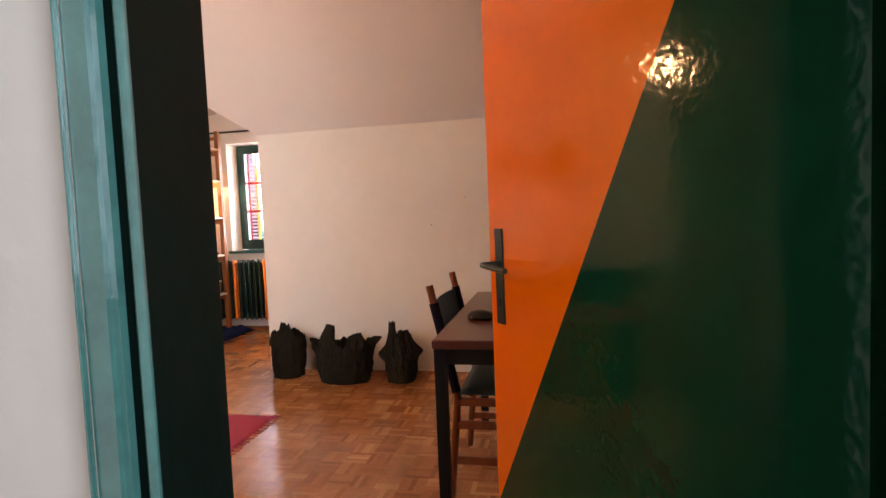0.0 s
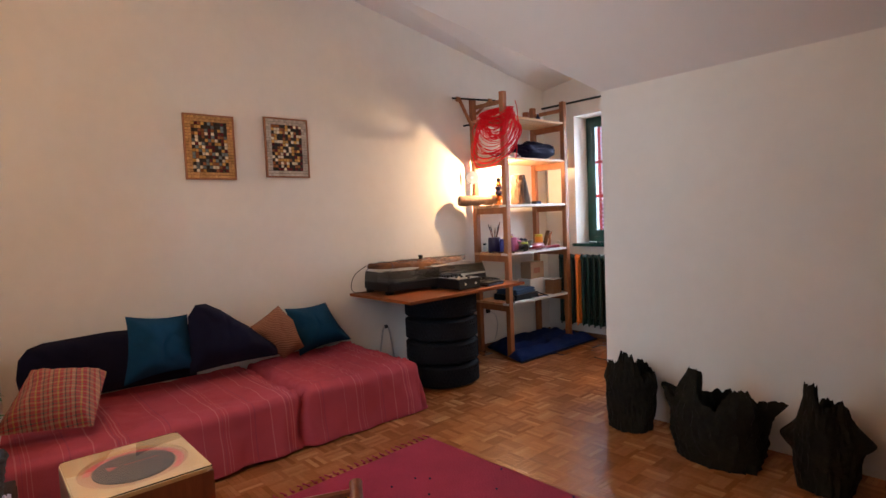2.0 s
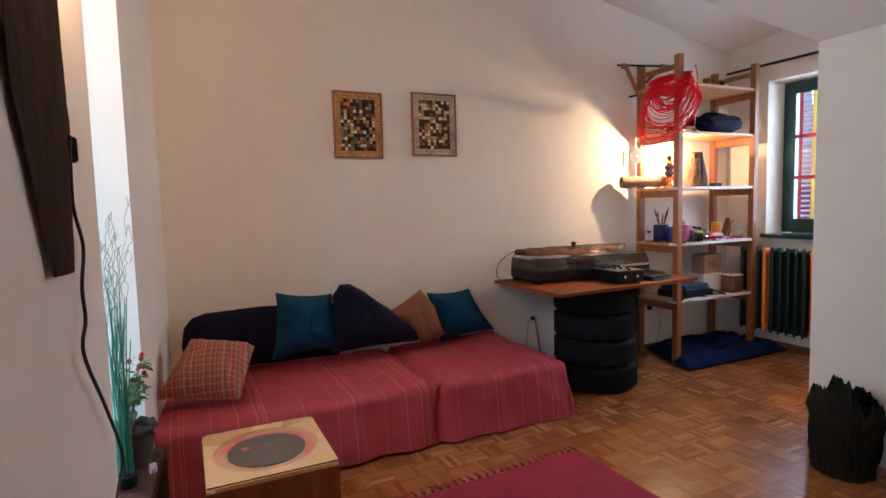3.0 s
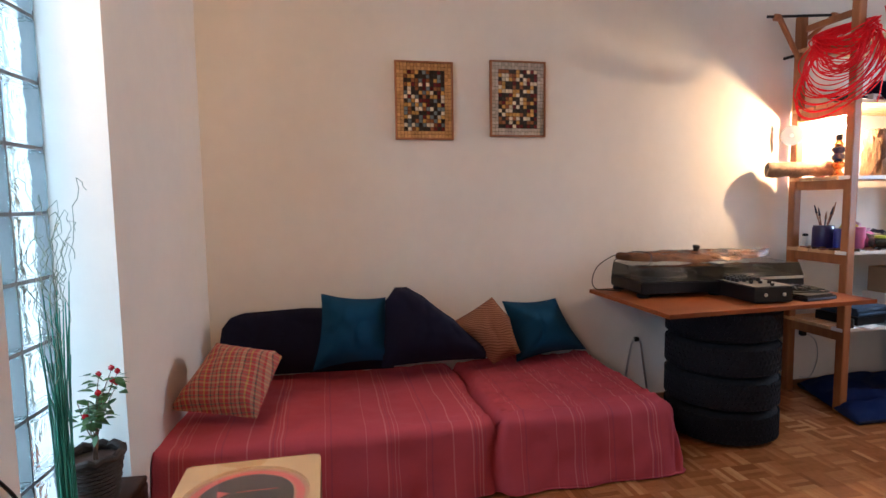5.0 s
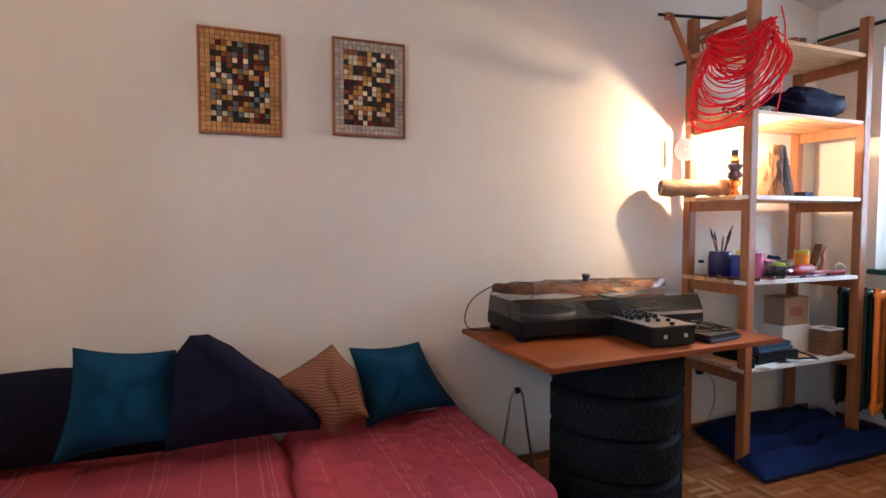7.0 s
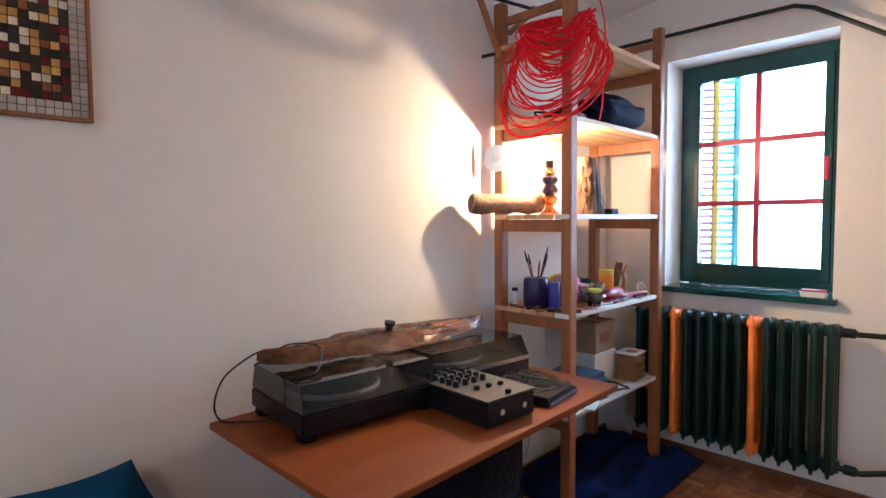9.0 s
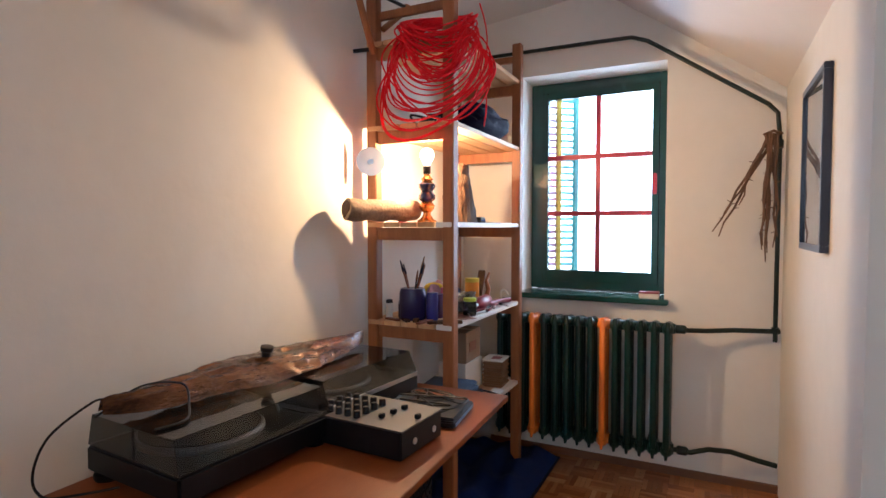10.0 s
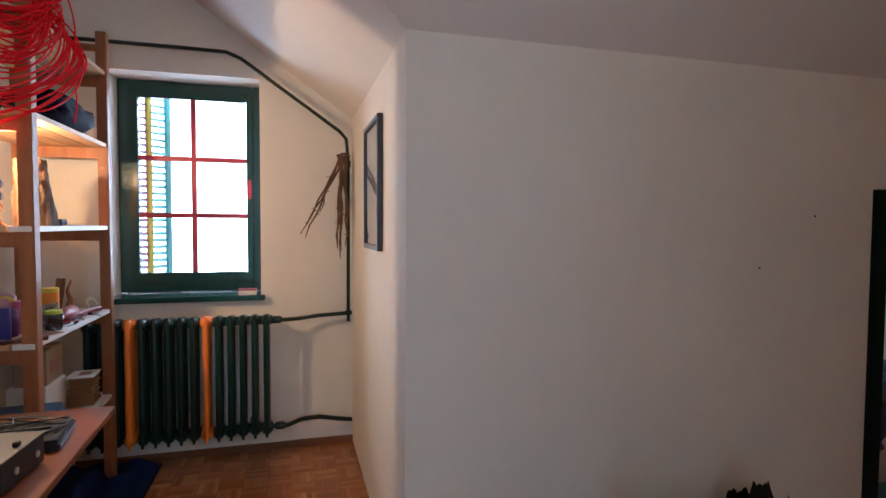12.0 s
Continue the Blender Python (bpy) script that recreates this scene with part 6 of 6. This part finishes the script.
# ---- plants in the glass block recess ----
def basket_plant():
    t = thing("wicker_basket", "dark wicker basket holding a small rosehip plant", "basket", pose(-2.935, 1.608, .342))
    for j in range(11):
        z = .006 + j * .0125
        r = .058 + .018 * j / 10
        part("wicker_band", tube([(r * math.cos(a * math.pi / 16) * (1 + .025 * (-1) ** (a + j)), r * math.sin(a * math.pi / 16) * (1 + .025 * (-1) ** (a + j)), z) for a in range(32)], .0075, 6, closed=True), WICKER, t, smooth=True)
    part("rim", tube([(.079 * math.cos(a * math.pi / 14), .079 * math.sin(a * math.pi / 14), .140 + .006 * math.sin(a * 2.3)) for a in range(28)], .012, 8, closed=True), WICKER, t, smooth=True)
    part("soil", turned([(.054, .0), (.066, .125), (.01, .130)], 20), DARK_WOOD, t)
    p = thing("rosehip_plant", "small rose bush with green leaves and red hips", "plant", pose(-2.925, 1.622, .472))
    rnd = random.Random(14)
    leaves, berries = bmesh.new(), []
    for k in range(9):
        a = rnd.uniform(0, 6.28)
        ln = rnd.uniform(.14, .26)
        out = rnd.uniform(.05, .15)
        pts = [Vector((out * f * f * math.cos(a) + rnd.uniform(-.006, .006), out * f * f * math.sin(a) * .8 + rnd.uniform(-.006, .006), ln * f)) for f in (0, .25, .5, .75, 1)]
        part("stem", tube(pts, .0022, 5, taper=[1, .9, .8, .7, .5]), TWIG, p)
        for q in range(13):
            c = pts[2].lerp(pts[4], rnd.random()) + Vector((rnd.uniform(-.02, .02), rnd.uniform(-.02, .02), rnd.uniform(-.01, .02)))
            d = Vector((rnd.uniform(-1, 1), rnd.uniform(-1, 1), rnd.uniform(-.4, .5))).normalized()
            s = d.cross(Vector((0, 0, 1))).normalized()
            L, W = rnd.uniform(.026, .046), rnd.uniform(.010, .017)
            v = [leaves.verts.new(c + d * L * f + s * W * w2 + Vector((0, 0, -.004 * f * f + .003 * abs(w2)))) for f, w2 in ((0, 0), (.35, 1), (.7, .8), (1, 0), (.7, -.8), (.35, -1))]
            mid = leaves.verts.new(c + d * L * .5)
            for i in range(6):
                leaves.faces.new((mid, v[i], v[(i + 1) % 6]))
        if k < 7:
            berries.append(pts[4] + Vector((0, 0, .006)))
    part("leaves", leaves, LEAF, p, "small green leaves", kind="stuff")
    for c in berries:
        part("rosehip", turned([(.002, -.009), (.0085, -.002), (.0085, .004), (.003, .010)], 10, m=Matrix.Translation(c)), BERRY, p, smooth=True)


basket_plant()


def reeds():
    t = thing("reed_plant", "tall teal green dried reeds with curly tips", "plant", pose(-2.775, 1.608, .342))
    part("pot", turned([(.025, 0), (.030, .01), (.032, .04), (.028, .045)], 20), BLACK_PLASTIC, t, "small dark pot", smooth=True)
    rnd = random.Random(31)
    bm, cur = bmesh.new(), bmesh.new()
    for k in range(30):
        a, r = rnd.uniform(0, 6.28), rnd.uniform(0, .028)
        x, y = r * math.cos(a), r * math.sin(a)
        hgt = rnd.uniform(.34, .66)
        dx, dy = rnd.uniform(-.05, .05), rnd.uniform(-.03, .03)
        pts = [(x + dx * f * f, y + dy * f * f, .03 + hgt * f) for f in (0, .35, .7, 1)]
        tube(pts, .0026, 5, bm=bm, taper=[1, .9, .8, .6])
        px, py, pz = pts[-1]
        if k % 4 != 3:
            q = [(px, py, pz)]
            for i in range(14):
                px += rnd.uniform(-.024, .024) + dx * .12
                py += rnd.uniform(-.012, .012)
                pz += rnd.uniform(.010, .036) * (1 if i < 11 else -.5)
                q.append((px, py, pz))
            tube(q, .0010, 4, bm=cur)
    part("reed_bed", bm, REED, t, "teal green stems", kind="stuff")
    part("dry_tip", cur, material("pale_dry_reed_tip", (0.20, 0.24, 0.17), 0.7), t, "thin curly dry tips", kind="stuff")


reeds()
crate = thing("wooden_crate", "dark brown open crate standing in the recess", "crate", pose(-2.80, 1.595, .08, 0, 0, -4.1))
part("lid_board", box(-.27, .22, -.10, .10, .244, .262, .003), DARK_WOOD, crate)
for y in (-.095, .095):
    part("side_board", box(-.265, .215, y - .008, y + .008, -.08, .243, .003), DARK_WOOD, crate)
for x in (-.262, .212):
    part("end_board", box(x - .008, x + .008, -.086, .086, -.08, .243, .003), DARK_WOOD, crate)
fl = thing("pale_crystal", "small pale pink crystal beside the basket", "ornament", pose(-2.85, 1.680, .342))
rnd = random.Random(4)
for k in range(7):
    a = k * .9
    part("shard", tube([(.012 * math.cos(a), .006 * math.sin(a), 0), (.030 * math.cos(a), .010 * math.sin(a), .020 + .02 * rnd.random())], .008, 5, taper=[1, .3]), material("pale_pink_shard", (0.60, 0.50, 0.58), 0.4) if k == 0 else bpy.data.materials["pale_pink_shard"], fl)

# ---- things in the knee room ----
lump("clothes_pile", "pile of dark blue and grey clothes behind the glazed door", "clothes", .15, 5.45, 0, .80, .9, .62, material("purple_navy_cloth", (0.02, 0.02, 0.06), 0.9, 0.3, 6, 0.5, 60), 5, folds=.35)
lump("folded_blanket", "grey blanket lying on the pile of clothes", "blanket", .05, 5.35, .52, .55, .55, .22, material("grey_blanket", (0.16, 0.16, 0.17), 0.9, 0.3, 6, 0.5, 60), 12, folds=.3)
structure("floor_knee_room", box(-.6, RX, PY + .14, 6.3, -.01, .004), CHAIR_WOOD)

# nail holes in the knee wall
for x, z in ((-.65, 1.392), (-.93, 1.18)):
    part("nail", turned([(.004, 0), (.004, .004)], 8, m=pose(x, PY - .0005, z, 90, 0, 0)), BLACK_METAL)
for o in list(bpy.data.objects):
    if o.name.startswith("nail"):
        tagged(o, "small dark nail in the plastered wall", "nail", "nails in the wall")

# low skirting along the walls
SKIRT = material("brown_skirting", (0.16, 0.065, 0.025), 0.5, 0.2, 4, 0.1, 30, stretch=(1, 1, 6))
structure("baseboard", box(LX + .001, LX + .014, 1.72, NY, 0, .035), SKIRT)
structure("baseboard", box(-3.9, NX, NY - .014, NY - .001, 0, .04), SKIRT)

# ---- parquet ----
def parquet_material():
    m = bpy.data.materials.new("oiled_mosaic_parquet")
    m.use_nodes = True
    n, l = m.node_tree.nodes, m.node_tree.links
    b = n["Principled BSDF"]
    geo = n.new("ShaderNodeNewGeometry")
    snap = n.new("ShaderNodeVectorMath")
    snap.operation = "SNAP"
    snap.inputs[1].default_value = (TILE, TILE, 10)
    l.new(geo.outputs["Position"], snap.inputs[0])
    wn1 = n.new("ShaderNodeTexWhiteNoise")
    l.new(snap.outputs[0], wn1.inputs["Vector"])
    mixv = n.new("ShaderNodeMath")
    mixv.operation = "MULTIPLY_ADD"
    mixv.inputs[1].default_value = 0.45
    l.new(geo.outputs["Random Per Island"], mixv.inputs[0])
    sc = n.new("ShaderNodeMath")
    sc.operation, sc.inputs[1].default_value = "MULTIPLY", 0.55
    l.new(wn1.outputs["Value"], sc.inputs[0])
    l.new(sc.outputs[0], mixv.inputs[2])
    ramp = n.new("ShaderNodeValToRGB")
    e = ramp.color_ramp.elements
    e[0].position, e[0].color = 0.0, (0.25, 0.080, 0.025, 1)
    e[1].position, e[1].color = 1.0, (0.62, 0.30, 0.115, 1)
    k = e.new(0.35)
    k.color = (0.33, 0.115, 0.036, 1)
    k = e.new(0.75)
    k.color = (0.45, 0.185, 0.060, 1)
    l.new(mixv.outputs[0], ramp.inputs[0])
    nz = n.new("ShaderNodeTexNoise")
    nz.inputs["Scale"].default_value, nz.inputs["Detail"].default_value = 40, 6
    l.new(geo.outputs["Position"], nz.inputs["Vector"])
    mx = n.new("ShaderNodeMix")
    mx.data_type, mx.blend_type = "RGBA", "MULTIPLY"
    mx.inputs["Factor"].default_value = 0.35
    l.new(ramp.outputs[0], mx.inputs["A"])
    l.new(nz.outputs["Fac"], mx.inputs["B"])
    l.new(mx.outputs["Result"], b.inputs["Base Color"])
    big = n.new("ShaderNodeTexNoise")
    big.inputs["Scale"].default_value, big.inputs["Detail"].default_value = 3.5, 4
    l.new(geo.outputs["Position"], big.inputs["Vector"])
    mr = n.new("ShaderNodeMapRange")
    mr.inputs["To Min"].default_value, mr.inputs["To Max"].default_value = 0.13, 0.30
    l.new(big.outputs["Fac"], mr.inputs["Value"])
    l.new(mr.outputs[0], b.inputs["Roughness"])
    bp = n.new("ShaderNodeBump")
    bp.inputs["Strength"].default_value, bp.inputs["Distance"].default_value = 0.25, 0.004
    l.new(big.outputs["Fac"], bp.inputs["Height"])
    l.new(bp.outputs[0], b.inputs["Normal"])
    return m


TILE = 0.12
PARQUET = parquet_material()
floor_root = tagged(new("floor"), "glossy oiled brown mosaic parquet with small squares of five strips", "floor", kind="structure")
W = TILE / 5


def strips(i, j, rnd):
    """The five strips of one square, as boxes without an underside."""
    out = []
    for k in range(5):
        a0, a1 = k * W + .0004, (k + 1) * W - .0004
        z = rnd.uniform(-.0003, .0002)
        out.append((a0, a1, .0004, TILE - .0004, z) if (i + j) % 2 else (.0004, TILE - .0004, a0, a1, z))
    return out


near_meshes = {}
verts, faces = [], []
rnd = random.Random(77)


def add_box(vs, fs, x0, x1, y0, y1, z):
    b = len(vs)
    vs += [(x0, y0, -.012), (x1, y0, -.012), (x1, y1, -.012), (x0, y1, -.012), (x0, y0, z), (x1, y0, z), (x1, y1, z), (x0, y1, z)]
    fs += [(b + 4, b + 5, b + 6, b + 7), (b, b + 1, b + 5, b + 4), (b + 1, b + 2, b + 6, b + 5), (b + 2, b + 3, b + 7, b + 6), (b + 3, b, b + 4, b + 7)]


for i in range(-35, 14):
    for j in range(-12, 53):
        x, y = i * TILE, j * TILE
        if x + TILE < LX or (y > PY and x > NX + .1) or (y > NY + .02):
            continue
        if -3.12 < x < -1.28 and 2.26 < y < 4.24:
            key = ((i + j) % 2, rnd.randrange(3))
            if key not in near_meshes:
                vs, fs = [], []
                for q in strips(i, j, rnd):
                    add_box(vs, fs, *q)
                me = bpy.data.meshes.new("parquet_square")
                me.from_pydata(vs, [], fs)
                me.materials.append(PARQUET)
                near_meshes[key] = me
            ob = new("parquet_square", near_meshes[key])
            ob.location = (x, y, 0)
            ob.parent = floor_root
        else:
            for x0, x1, y0, y1, z in strips(i, j, rnd):
                add_box(verts, faces, x + x0, x + x1, y + y0, y + y1, z)
me = bpy.data.meshes.new("parquet_squares")
me.from_pydata(verts, [], faces)
me.materials.append(PARQUET)
rest = new("parquet_squares", me)
rest.parent = floor_root
tagged(rest, kind="stuff")
